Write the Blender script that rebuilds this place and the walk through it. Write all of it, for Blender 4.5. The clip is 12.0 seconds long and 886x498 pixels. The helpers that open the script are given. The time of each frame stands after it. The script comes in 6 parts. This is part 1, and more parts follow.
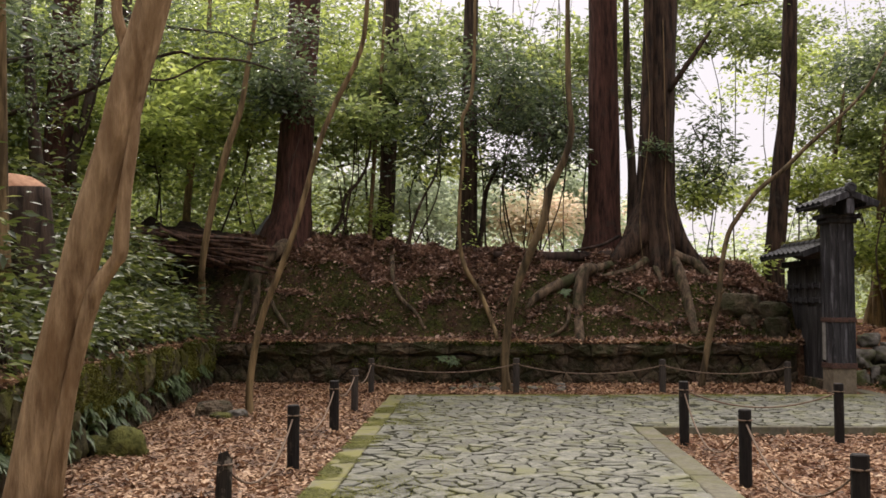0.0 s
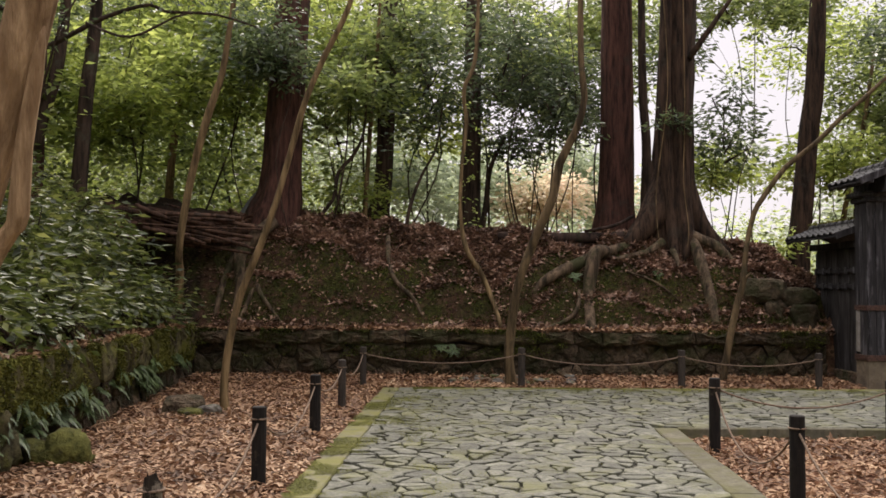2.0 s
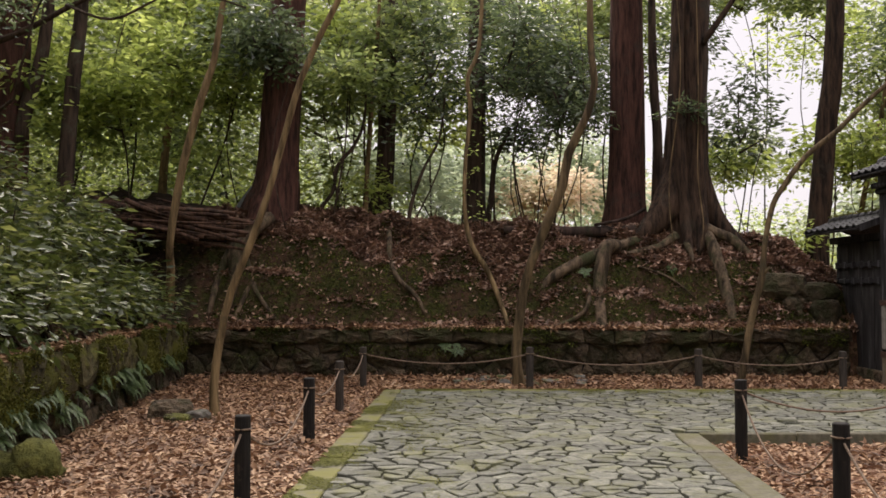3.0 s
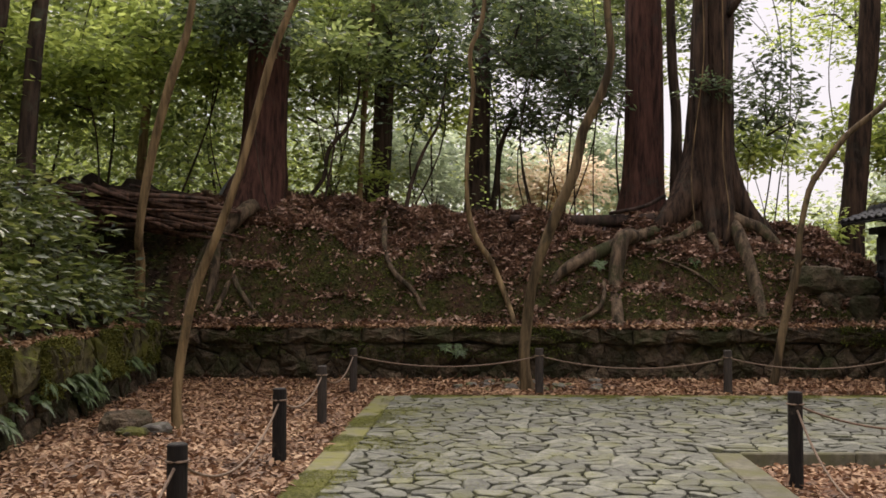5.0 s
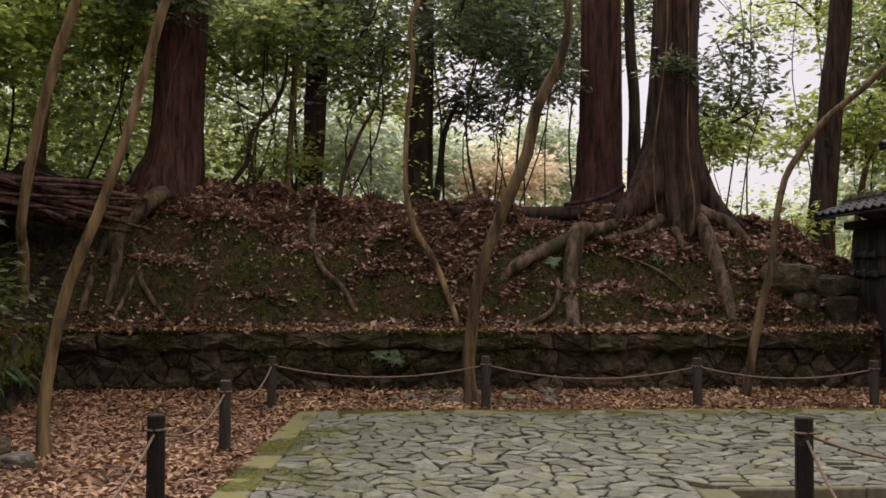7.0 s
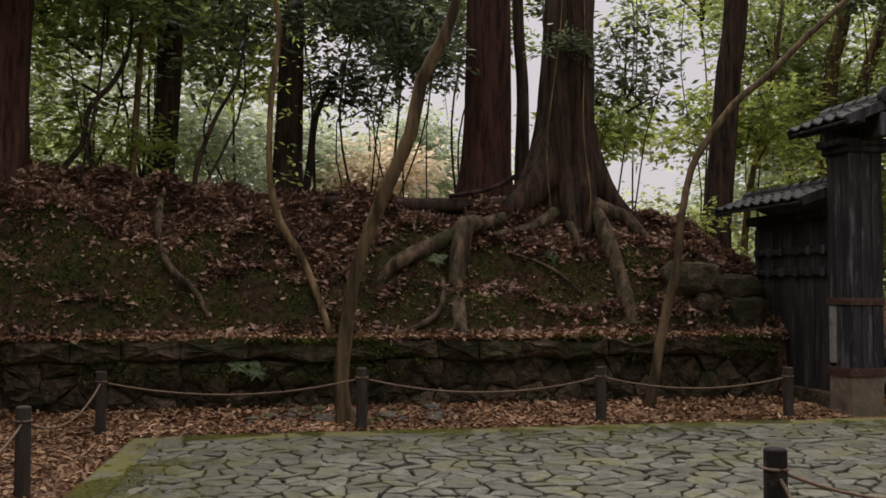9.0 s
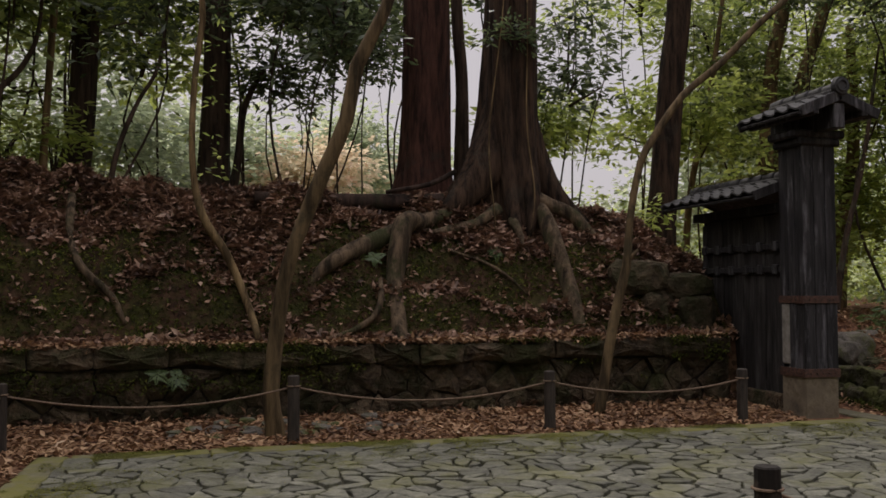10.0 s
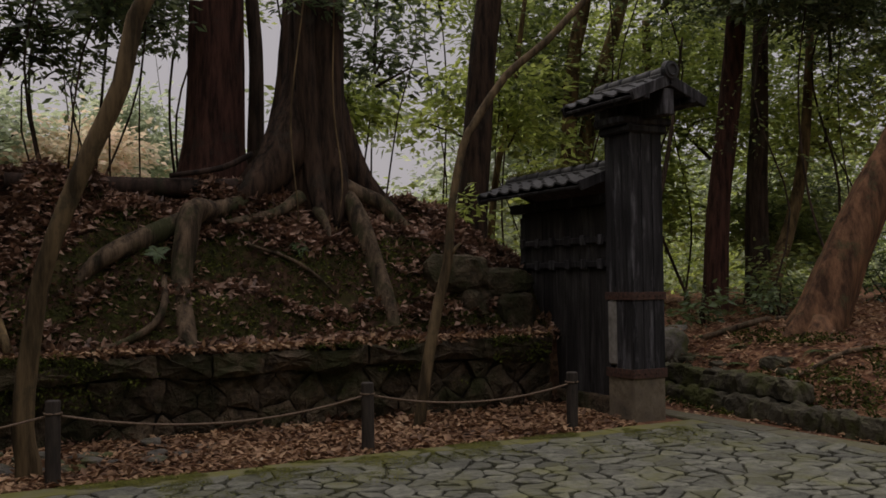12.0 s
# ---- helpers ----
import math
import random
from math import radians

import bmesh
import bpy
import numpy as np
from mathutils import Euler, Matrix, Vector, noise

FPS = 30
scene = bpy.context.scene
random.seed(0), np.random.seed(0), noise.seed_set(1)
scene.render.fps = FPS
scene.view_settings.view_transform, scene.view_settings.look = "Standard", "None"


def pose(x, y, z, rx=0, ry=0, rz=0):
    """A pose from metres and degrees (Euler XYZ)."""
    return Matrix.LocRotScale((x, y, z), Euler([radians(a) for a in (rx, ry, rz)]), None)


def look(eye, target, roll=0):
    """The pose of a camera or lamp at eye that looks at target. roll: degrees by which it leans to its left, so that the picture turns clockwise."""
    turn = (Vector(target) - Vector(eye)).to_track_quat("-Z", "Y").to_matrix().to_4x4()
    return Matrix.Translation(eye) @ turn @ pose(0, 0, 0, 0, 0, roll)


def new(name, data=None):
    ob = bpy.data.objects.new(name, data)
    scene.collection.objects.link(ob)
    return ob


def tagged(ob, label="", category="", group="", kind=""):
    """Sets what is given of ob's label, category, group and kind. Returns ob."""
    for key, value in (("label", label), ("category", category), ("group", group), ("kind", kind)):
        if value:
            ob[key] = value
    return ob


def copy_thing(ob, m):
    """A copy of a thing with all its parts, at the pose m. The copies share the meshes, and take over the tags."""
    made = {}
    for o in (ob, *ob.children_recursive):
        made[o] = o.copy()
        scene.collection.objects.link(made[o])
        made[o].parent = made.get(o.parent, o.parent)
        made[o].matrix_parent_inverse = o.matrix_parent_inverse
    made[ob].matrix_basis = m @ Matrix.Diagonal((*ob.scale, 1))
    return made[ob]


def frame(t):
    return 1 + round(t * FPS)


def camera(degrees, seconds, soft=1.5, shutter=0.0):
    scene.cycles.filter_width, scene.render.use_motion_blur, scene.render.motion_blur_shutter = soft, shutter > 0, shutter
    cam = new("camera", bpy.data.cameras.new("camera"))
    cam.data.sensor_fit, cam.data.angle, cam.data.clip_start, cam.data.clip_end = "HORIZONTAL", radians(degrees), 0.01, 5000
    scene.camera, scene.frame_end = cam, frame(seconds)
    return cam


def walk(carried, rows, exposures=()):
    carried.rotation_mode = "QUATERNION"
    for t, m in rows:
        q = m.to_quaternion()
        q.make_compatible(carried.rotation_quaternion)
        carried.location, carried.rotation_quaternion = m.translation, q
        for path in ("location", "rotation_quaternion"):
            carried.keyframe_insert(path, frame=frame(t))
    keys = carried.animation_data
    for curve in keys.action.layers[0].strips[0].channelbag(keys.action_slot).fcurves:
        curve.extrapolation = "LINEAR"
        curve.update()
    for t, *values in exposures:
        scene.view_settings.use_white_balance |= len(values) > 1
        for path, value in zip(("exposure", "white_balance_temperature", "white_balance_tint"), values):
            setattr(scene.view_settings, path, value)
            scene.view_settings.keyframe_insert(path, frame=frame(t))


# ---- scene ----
# camera and its walk
cam = camera(50.3, 12.0, soft=1.62)
PATH = [
    (0, (-1.132, -0.95, 1.658), (-1.087, 1.046, 1.772), 0.1),
    (0.5, (-1.104, -0.615, 1.629), (-1.058, 1.382, 1.735), 0.3),
    (1, (-1.067, -0.233, 1.632), (-1.023, 1.764, 1.729), 0.1),
    (1.5, (-1.023, 0.141, 1.639), (-0.984, 2.138, 1.728), 0.3),
    (2, (-1.021, 0.534, 1.647), (-0.984, 2.532, 1.729), 0.4),
    (2.5, (-1.034, 0.915, 1.616), (-1.0, 2.913, 1.697), 0.4),
    (3, (-0.987, 1.304, 1.623), (-0.96, 3.302, 1.701), 0.1),
    (5, (-0.875, 2.851, 1.606), (-0.86, 4.85, 1.674), 0.1),
    (5.5, (-0.843, 3.279, 1.598), (-0.812, 5.278, 1.664), 0.3),
    (6, (-0.815, 3.728, 1.574), (-0.761, 5.727, 1.641), 0.2),
    (6.5, (-0.748, 4.121, 1.61), (-0.666, 6.119, 1.673), 0.2),
    (8.5, (-0.618, 5.829, 1.507), (-0.291, 7.8, 1.591), 0.3),
    (9, (-0.548, 6.196, 1.528), (-0.155, 8.156, 1.606), 0.2),
    (9.5, (-0.481, 6.554, 1.508), (-0.017, 8.497, 1.59), -0.2),
    (10, (-0.452, 6.898, 1.505), (0.077, 8.825, 1.588), -0.2),
    (10.5, (-0.459, 7.229, 1.528), (0.151, 9.132, 1.605), -0.2),
    (11, (-0.388, 7.563, 1.521), (0.329, 9.428, 1.596), -0.7),
    (11.5, (-0.28, 7.898, 1.539), (0.553, 9.716, 1.609), -0.8),
    (12, (-0.243, 8.241, 1.562), (0.708, 9.999, 1.627), -0.7),
]
FADE = [(0, 0.17), (6.0, 0.17), (7.0, 0.02), (8.5, -0.31), (9.0, -0.4), (9.5, -0.51), (10.0, -0.62), (10.5, -0.73), (11.0, -0.84), (11.5, -0.95), (12.0, -1.06)]
FADE = [(t, stops, 6800, 12) for t, stops in FADE]
walk(cam, [(t, look(eye, target, roll)) for t, eye, target, roll in PATH], FADE)

# world: an overcast sky, and a weak wide sun behind the cloud
world = bpy.data.worlds.new("overcast")
scene.world = world
world.use_nodes = True
wn = world.node_tree
sky = wn.nodes.new("ShaderNodeTexSky")
sky.sky_type, sky.sun_disc = "NISHITA", False
sky.sun_elevation, sky.sun_rotation, sky.dust_density = radians(45), radians(-10), 4.0
veil = wn.nodes.new("ShaderNodeMix")
veil.data_type = "RGBA"
veil.inputs["Factor"].default_value = 0.82
veil.inputs[7].default_value = (12.5, 12.1, 13.2, 1)
wn.links.new(sky.outputs["Color"], veil.inputs[6])
# an overcast sky is about three times as bright overhead as at the horizon
coord, part_z = wn.nodes.new("ShaderNodeTexCoord"), wn.nodes.new("ShaderNodeSeparateXYZ")
wn.links.new(coord.outputs["Generated"], part_z.inputs[0])
rise = wn.nodes.new("ShaderNodeMapRange")
rise.inputs["From Min"].default_value = 0.35
rise.inputs["To Min"].default_value, rise.inputs["To Max"].default_value = 0.98, 3.8
wn.links.new(part_z.outputs["Z"], rise.inputs["Value"])
grade = wn.nodes.new("ShaderNodeVectorMath")
grade.operation = "SCALE"
wn.links.new(veil.outputs[2], grade.inputs[0])
wn.links.new(rise.outputs["Result"], grade.inputs["Scale"])
wn.links.new(grade.outputs[0], wn.nodes["Background"].inputs["Color"])
wn.nodes["Background"].inputs["Strength"].default_value = 0.075

sun = new("sun", bpy.data.lights.new("sun", "SUN"))
sun.data.energy, sun.data.angle, sun.data.color = 4.6, radians(35), (1.0, 0.95, 0.86)
sun.matrix_world = look((-6, 44, 36), (0, 8, 0))


# ---- materials ----
def ramp_node(nt, stops):
    node = nt.nodes.new("ShaderNodeValToRGB")
    while len(node.color_ramp.elements) < len(stops):
        node.color_ramp.elements.new(0.5)
    for el, (pos, col) in zip(node.color_ramp.elements, stops):
        el.position, el.color = pos, (*col, 1)
    return node


def noise_node(nt, scale, detail=4, stretch=None, rough=0.6):
    node = nt.nodes.new("ShaderNodeTexNoise")
    node.inputs["Scale"].default_value, node.inputs["Detail"].default_value = scale, detail
    node.inputs["Roughness"].default_value = rough
    geo = nt.nodes.new("ShaderNodeNewGeometry")
    if stretch:
        mapping = nt.nodes.new("ShaderNodeMapping")
        mapping.inputs["Scale"].default_value = stretch
        nt.links.new(geo.outputs["Position"], mapping.inputs["Vector"])
        nt.links.new(mapping.outputs["Vector"], node.inputs["Vector"])
    else:
        nt.links.new(geo.outputs["Position"], node.inputs["Vector"])
    return node


def mixed(nt, a, b, fac):
    node = nt.nodes.new("ShaderNodeMix")
    node.data_type = "RGBA"
    for sock, v in ((6, a), (7, b), (0, fac)):
        if isinstance(v, (int, float)):
            node.inputs[sock].default_value = v
        elif isinstance(v, tuple):
            node.inputs[sock].default_value = (*v, 1)
        else:
            nt.links.new(v, node.inputs[sock])
    return node.outputs[2]


def base_mat(name, rough=0.8, spec=0.3):
    mat = bpy.data.materials.new(name)
    mat.use_nodes = True
    b = mat.node_tree.nodes["Principled BSDF"]
    b.inputs["Roughness"].default_value = rough
    b.inputs["Specular IOR Level"].default_value = spec
    return mat, mat.node_tree, b


def bumped(nt, b, height, strength=0.5, distance=0.02):
    node = nt.nodes.new("ShaderNodeBump")
    node.inputs["Strength"].default_value, node.inputs["Distance"].default_value = strength, distance
    nt.links.new(height, node.inputs["Height"])
    nt.links.new(node.outputs["Normal"], b.inputs["Normal"])


def grainy(name, dark, light, scale=6.0, stretch=None, rough=0.85, bump=0.5, dist=0.02, spot=None, spot_scale=1.2,
           spot_at=(0.5, 0.65), spec=0.3, spot_stretch=None, island=0.0, objvar=0.0, span=(0.3, 0.72)):
    """A two-scale surface: fine grain between two colours, larger stains of a third."""
    mat, nt, b = base_mat(name, rough, spec)
    fine = noise_node(nt, scale, 6, stretch, 0.65)
    col = ramp_node(nt, [(span[0], dark), (span[1], light)])
    nt.links.new(fine.outputs["Fac"], col.inputs["Fac"])
    out = col.outputs["Color"]
    if spot:
        big = noise_node(nt, spot_scale, 5, spot_stretch, 0.7)
        mask = ramp_node(nt, [(spot_at[0], (0, 0, 0)), (spot_at[1], (1, 1, 1))])
        nt.links.new(big.outputs["Fac"], mask.inputs["Fac"])
        out = mixed(nt, out, spot, mask.outputs["Color"])
    if island or objvar:
        if island:
            src = nt.nodes.new("ShaderNodeNewGeometry").outputs["Random Per Island"]
        else:
            src = nt.nodes.new("ShaderNodeObjectInfo").outputs["Random"]
        hsv = nt.nodes.new("ShaderNodeHueSaturation")
        rng = nt.nodes.new("ShaderNodeMapRange")
        amount = island or objvar
        rng.inputs["To Min"].default_value, rng.inputs["To Max"].default_value = 1 - amount, 1 + amount
        nt.links.new(src, rng.inputs["Value"])
        nt.links.new(rng.outputs["Result"], hsv.inputs["Value"])
        nt.links.new(out, hsv.inputs["Color"])
        out = hsv.outputs["Color"]
    nt.links.new(out, b.inputs["Base Color"])
    bumped(nt, b, fine.outputs["Fac"], bump, dist)
    return mat


def leaf_mat(name, stops, through_share=0.45, rough=0.38, glow=1.3, spec=0.5):
    """Leaves: a colour per leaf with a drift by clump, part of the light passing through."""
    mat, nt, b = base_mat(name, rough, spec)
    geo = nt.nodes.new("ShaderNodeNewGeometry")
    col = ramp_node(nt, stops)
    # clump drift mixes leaf tones; its dark end paints in the foliage's shaded gaps
    drift = noise_node(nt, 1.5, 3)
    blend = nt.nodes.new("ShaderNodeMath")
    blend.operation = "MULTIPLY_ADD"
    blend.use_clamp = True
    blend.inputs[1].default_value, blend.inputs[2].default_value = 3.0, -1.15
    nt.links.new(drift.outputs["Fac"], blend.inputs[0])
    both = nt.nodes.new("ShaderNodeMix")
    both.inputs[0].default_value = 0.45
    nt.links.new(geo.outputs["Random Per Island"], both.inputs[2])
    nt.links.new(blend.outputs[0], both.inputs[3])
    nt.links.new(both.outputs[0], col.inputs["Fac"])
    nt.links.new(col.outputs["Color"], b.inputs["Base Color"])
    if through_share:
        tr = nt.nodes.new("ShaderNodeBsdfTranslucent")
        hsv = nt.nodes.new("ShaderNodeHueSaturation")
        hsv.inputs["Value"].default_value, hsv.inputs["Saturation"].default_value = glow, 0.95
        hsv.inputs["Hue"].default_value = 0.485
        nt.links.new(col.outputs["Color"], hsv.inputs["Color"])
        nt.links.new(hsv.outputs["Color"], tr.inputs["Color"])
        mix = nt.nodes.new("ShaderNodeMixShader")
        mix.inputs[0].default_value = through_share
        nt.links.new(b.outputs[0], mix.inputs[1])
        nt.links.new(tr.outputs[0], mix.inputs[2])
        nt.links.new(mix.outputs[0], nt.nodes["Material Output"].inputs["Surface"])
    return mat


def bark_mat(name, dark, light, lichen=None, scale=9.0, rel=0.03, at=(0.56, 0.68)):
    return grainy(name, dark, light, scale, (1.0, 1.0, 0.13), 0.9, 1.0, rel, lichen, 2.2, at, 0.15, span=(0.38, 0.63))


M_CEDAR = bark_mat("cedar_bark", (0.022, 0.011, 0.008), (0.09, 0.041, 0.029), (0.045, 0.032, 0.024), 14, 0.05)
M_CAMPHOR = bark_mat("old_bark", (0.012, 0.008, 0.0055), (0.068, 0.041, 0.026), (0.038, 0.031, 0.022), 12, 0.07)
M_PALE = grainy("smooth_bark", (0.12, 0.07, 0.034), (0.43, 0.29, 0.16), 11, (1.0, 1.0, 0.16), 0.9, 1.0, 0.07, (0.17, 0.1, 0.048), 4.5, (0.46, 0.66), 0.15, spot_stretch=(1, 1, 0.22), span=(0.34, 0.68))
M_SLIM = bark_mat("sapling_bark", (0.048, 0.032, 0.015), (0.215, 0.146, 0.071), (0.066, 0.05, 0.027), 9, 0.03)
# the sapling bark again, darkened to paint in the shade of backlit trunks
M_SLIMBACKLIT = bark_mat("backlit_sapling_bark", (0.03, 0.021, 0.011), (0.145, 0.1, 0.052), (0.048, 0.04, 0.023), 9, 0.03)
M_LEANBARK = bark_mat("orange_bark", (0.04, 0.021, 0.012), (0.18, 0.092, 0.048), (0.06, 0.055, 0.026), 8, 0.05)
M_DARKBARK = bark_mat("dark_bark", (0.02, 0.014, 0.01), (0.075, 0.05, 0.035), (0.06, 0.06, 0.04), 12, 0.03)
M_ROOT = bark_mat("root_bark", (0.022, 0.016, 0.01), (0.14, 0.097, 0.06), (0.036, 0.036, 0.015), 10, 0.06, (0.5, 0.62))
M_LOG = bark_mat("rotting_log", (0.01, 0.007, 0.005), (0.05, 0.031, 0.023), (0.02, 0.02, 0.01), 9, 0.03)
M_POLE = bark_mat("brown_pole", (0.018, 0.011, 0.008), (0.115, 0.064, 0.042), (0.06, 0.045, 0.035), 9, 0.03)
M_CUT = grainy("cut_wood", (0.22, 0.1, 0.05), (0.42, 0.22, 0.12), 14)
M_STONE = grainy("wall_stone", (0.018, 0.013, 0.009), (0.15, 0.108, 0.068), 8, None, 0.95, 1.0, 0.14, (0.03, 0.03, 0.011), 1.6, (0.42, 0.6), 0.2, objvar=0.3)
M_MOSSWALL = grainy("mossy_stone", (0.016, 0.014, 0.008), (0.105, 0.09, 0.045), 9, None, 0.95, 1.0, 0.05, (0.085, 0.085, 0.02), 1.9, (0.48, 0.6), 0.1, objvar=0.25)
M_BACKING = grainy("wall_core", (0.015, 0.012, 0.009), (0.056, 0.043, 0.031), 8)
M_ROCK = grainy("boulder", (0.045, 0.04, 0.033), (0.17, 0.15, 0.125), 6, None, 0.9, 1.0, 0.06, (0.07, 0.075, 0.025), 2.0, (0.46, 0.6), 0.2, objvar=0.15)
M_MOSSROCK = grainy("mossy_boulder", (0.03, 0.032, 0.01), (0.15, 0.145, 0.04), 11, None, 0.95, 1.0, 0.08, (0.05, 0.042, 0.032), 2.6, (0.5, 0.58), 0.1)
M_KERBSTONE = grainy("mossy_kerb_stone", (0.022, 0.019, 0.013), (0.1, 0.088, 0.06), 9, None, 0.95, 1.0, 0.06, (0.055, 0.058, 0.018), 2.2, (0.46, 0.6), 0.15, objvar=0.25)
M_GREYSLAB = grainy("grey_slab", (0.08, 0.083, 0.08), (0.18, 0.19, 0.185), 8)
M_PAVE = grainy("paving_stone", (0.043, 0.042, 0.031), (0.164, 0.161, 0.121), 13, None, 0.75, 1.0, 0.025, (0.096, 0.094, 0.038), 1.9, (0.48, 0.66), 0.35, objvar=0.32)
M_PAVE2 = grainy("paving_stone_joined", (0.043, 0.042, 0.031), (0.164, 0.161, 0.121), 13, None, 0.75, 1.0, 0.025, (0.096, 0.094, 0.038), 1.9, (0.48, 0.66), 0.35, island=0.32)
M_JOINT = grainy("joint_soil", (0.012, 0.011, 0.008), (0.04, 0.037, 0.024), 12, spot=(0.085, 0.08, 0.05), spot_scale=3.4, spot_at=(0.45, 0.56))
M_KERB = grainy("kerb_concrete", (0.08, 0.074, 0.052), (0.165, 0.15, 0.105), 10, None, 0.85, 0.5, 0.01, (0.125, 0.118, 0.03), 2.4, (0.36, 0.55), 0.3)
M_KERB2 = grainy("kerb_plain", (0.06, 0.055, 0.038), (0.145, 0.13, 0.09), 14, None, 0.9, 0.7, 0.012, (0.085, 0.08, 0.035), 1.8, (0.45, 0.62), 0.25, objvar=0.12)
M_POST = grainy("charred_post", (0.005, 0.004, 0.0035), (0.018, 0.014, 0.011), 30, (1, 1, 0.2), 0.85, 0.6, 0.01, (0.05, 0.038, 0.028), 7, (0.6, 0.7), 0.2)
M_POSTOLD = grainy("weathered_post", (0.013, 0.01, 0.008), (0.055, 0.042, 0.032), 30, (1, 1, 0.15), 0.8, 0.7, 0.01)
M_SPLIT = grainy("split_post", (0.006, 0.005, 0.004), (0.035, 0.027, 0.02), 24, (1, 1, 0.12), 0.85, 1.0, 0.02, (0.17, 0.14, 0.11), 9, (0.56, 0.64), 0.15)
M_ROPE = grainy("rope", (0.08, 0.052, 0.034), (0.21, 0.145, 0.098), 60)
M_GATEWOOD = grainy("blackened_timber", (0.005, 0.0045, 0.0047), (0.04, 0.037, 0.0385), 22, (1, 1, 0.08), 0.7, 0.7, 0.008, (0.115, 0.11, 0.117), 9, (0.53, 0.7), 0.2, spot_stretch=(1, 1, 0.15), objvar=0.3)
M_WINGWOOD = grainy("sooty_board", (0.007, 0.006, 0.0055), (0.034, 0.03, 0.028), 26, (1, 1, 0.06), 0.7, 0.8, 0.008, (0.07, 0.065, 0.062), 7, (0.52, 0.72), 0.2, spot_stretch=(1, 1, 0.12), objvar=0.3)
M_GATETILE = grainy("roof_tile", (0.014, 0.014, 0.015), (0.05, 0.048, 0.048), 14, None, 0.75, 0.5, 0.01, (0.065, 0.062, 0.055), 4, (0.58, 0.7), 0.3, objvar=0.25)
M_IRON = grainy("rusty_iron", (0.02, 0.014, 0.011), (0.1, 0.045, 0.03), 25, None, 0.7, 0.6, 0.006)
M_CONC = grainy("old_concrete", (0.085, 0.066, 0.042), (0.2, 0.16, 0.11), 12, None, 0.9, 0.7, 0.015, (0.07, 0.055, 0.04), 3)
M_PLASTER = grainy("bare_core", (0.1, 0.09, 0.075), (0.27, 0.25, 0.22), 9)

L_DARK = leaf_mat("evergreen_leaf", [(0, (0.02, 0.032, 0.016)), (0.55, (0.068, 0.096, 0.04)), (1, (0.21, 0.26, 0.11))], 0.5, 0.22, 1.95, 0.9)
L_MID = leaf_mat("green_leaf", [(0, (0.02, 0.032, 0.011)), (0.5, (0.115, 0.155, 0.045)), (1, (0.3, 0.34, 0.105))], 0.58, 0.28, 2.25, 0.45)
L_BRIGHT = leaf_mat("yellow_green_leaf", [(0, (0.026, 0.042, 0.01)), (0.5, (0.165, 0.215, 0.047)), (1, (0.37, 0.42, 0.11))], 0.63, 0.32, 2.25, 0.4)
# far leaves: bright distance haze is mixed into this grey-green
L_HAZE = leaf_mat("hazed_leaf", [(0, (0.14, 0.18, 0.12)), (0.5, (0.27, 0.32, 0.2)), (1, (0.44, 0.47, 0.3))], 0.58, 0.5, 1.7)
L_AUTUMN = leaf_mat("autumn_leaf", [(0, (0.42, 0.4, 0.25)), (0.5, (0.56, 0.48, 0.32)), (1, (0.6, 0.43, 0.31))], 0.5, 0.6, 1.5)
L_MOSS = leaf_mat("moss_tuft", [(0, (0.009, 0.012, 0.003)), (0.55, (0.053, 0.064, 0.012)), (1, (0.18, 0.188, 0.036))], 0.2, 0.8, 1.2, 0.1)
L_MOSSTOP = leaf_mat("wall_moss", [(0, (0.03, 0.033, 0.008)), (0.5, (0.1, 0.102, 0.02)), (1, (0.22, 0.21, 0.05))], 0.2, 0.8, 1.2, 0.1)
L_FERN = leaf_mat("fern_leaf", [(0, (0.035, 0.06, 0.022)), (1, (0.15, 0.21, 0.07))], 0.38, 0.45)
L_SHRUB = leaf_mat("glossy_shrub_leaf", [(0, (0.01, 0.017, 0.004)), (0.5, (0.06, 0.082, 0.016)), (1, (0.24, 0.255, 0.075))], 0.42, 0.36, 1.7, 0.4)
L_LITTER = leaf_mat("fallen_leaf", [(0, (0.05, 0.027, 0.015)), (0.3, (0.17, 0.09, 0.045)), (0.6, (0.32, 0.19, 0.1)), (0.85, (0.46, 0.31, 0.18)), (1, (0.58, 0.47, 0.34))], 0.15, 0.6, 1.0, 0.3)
L_LITTERDARK = leaf_mat("old_fallen_leaf", [(0, (0.036, 0.019, 0.013)), (0.4, (0.16, 0.09, 0.056)), (0.75, (0.35, 0.215, 0.145)), (1, (0.56, 0.43, 0.33))], 0.1, 0.5, 1.0, 0.35)


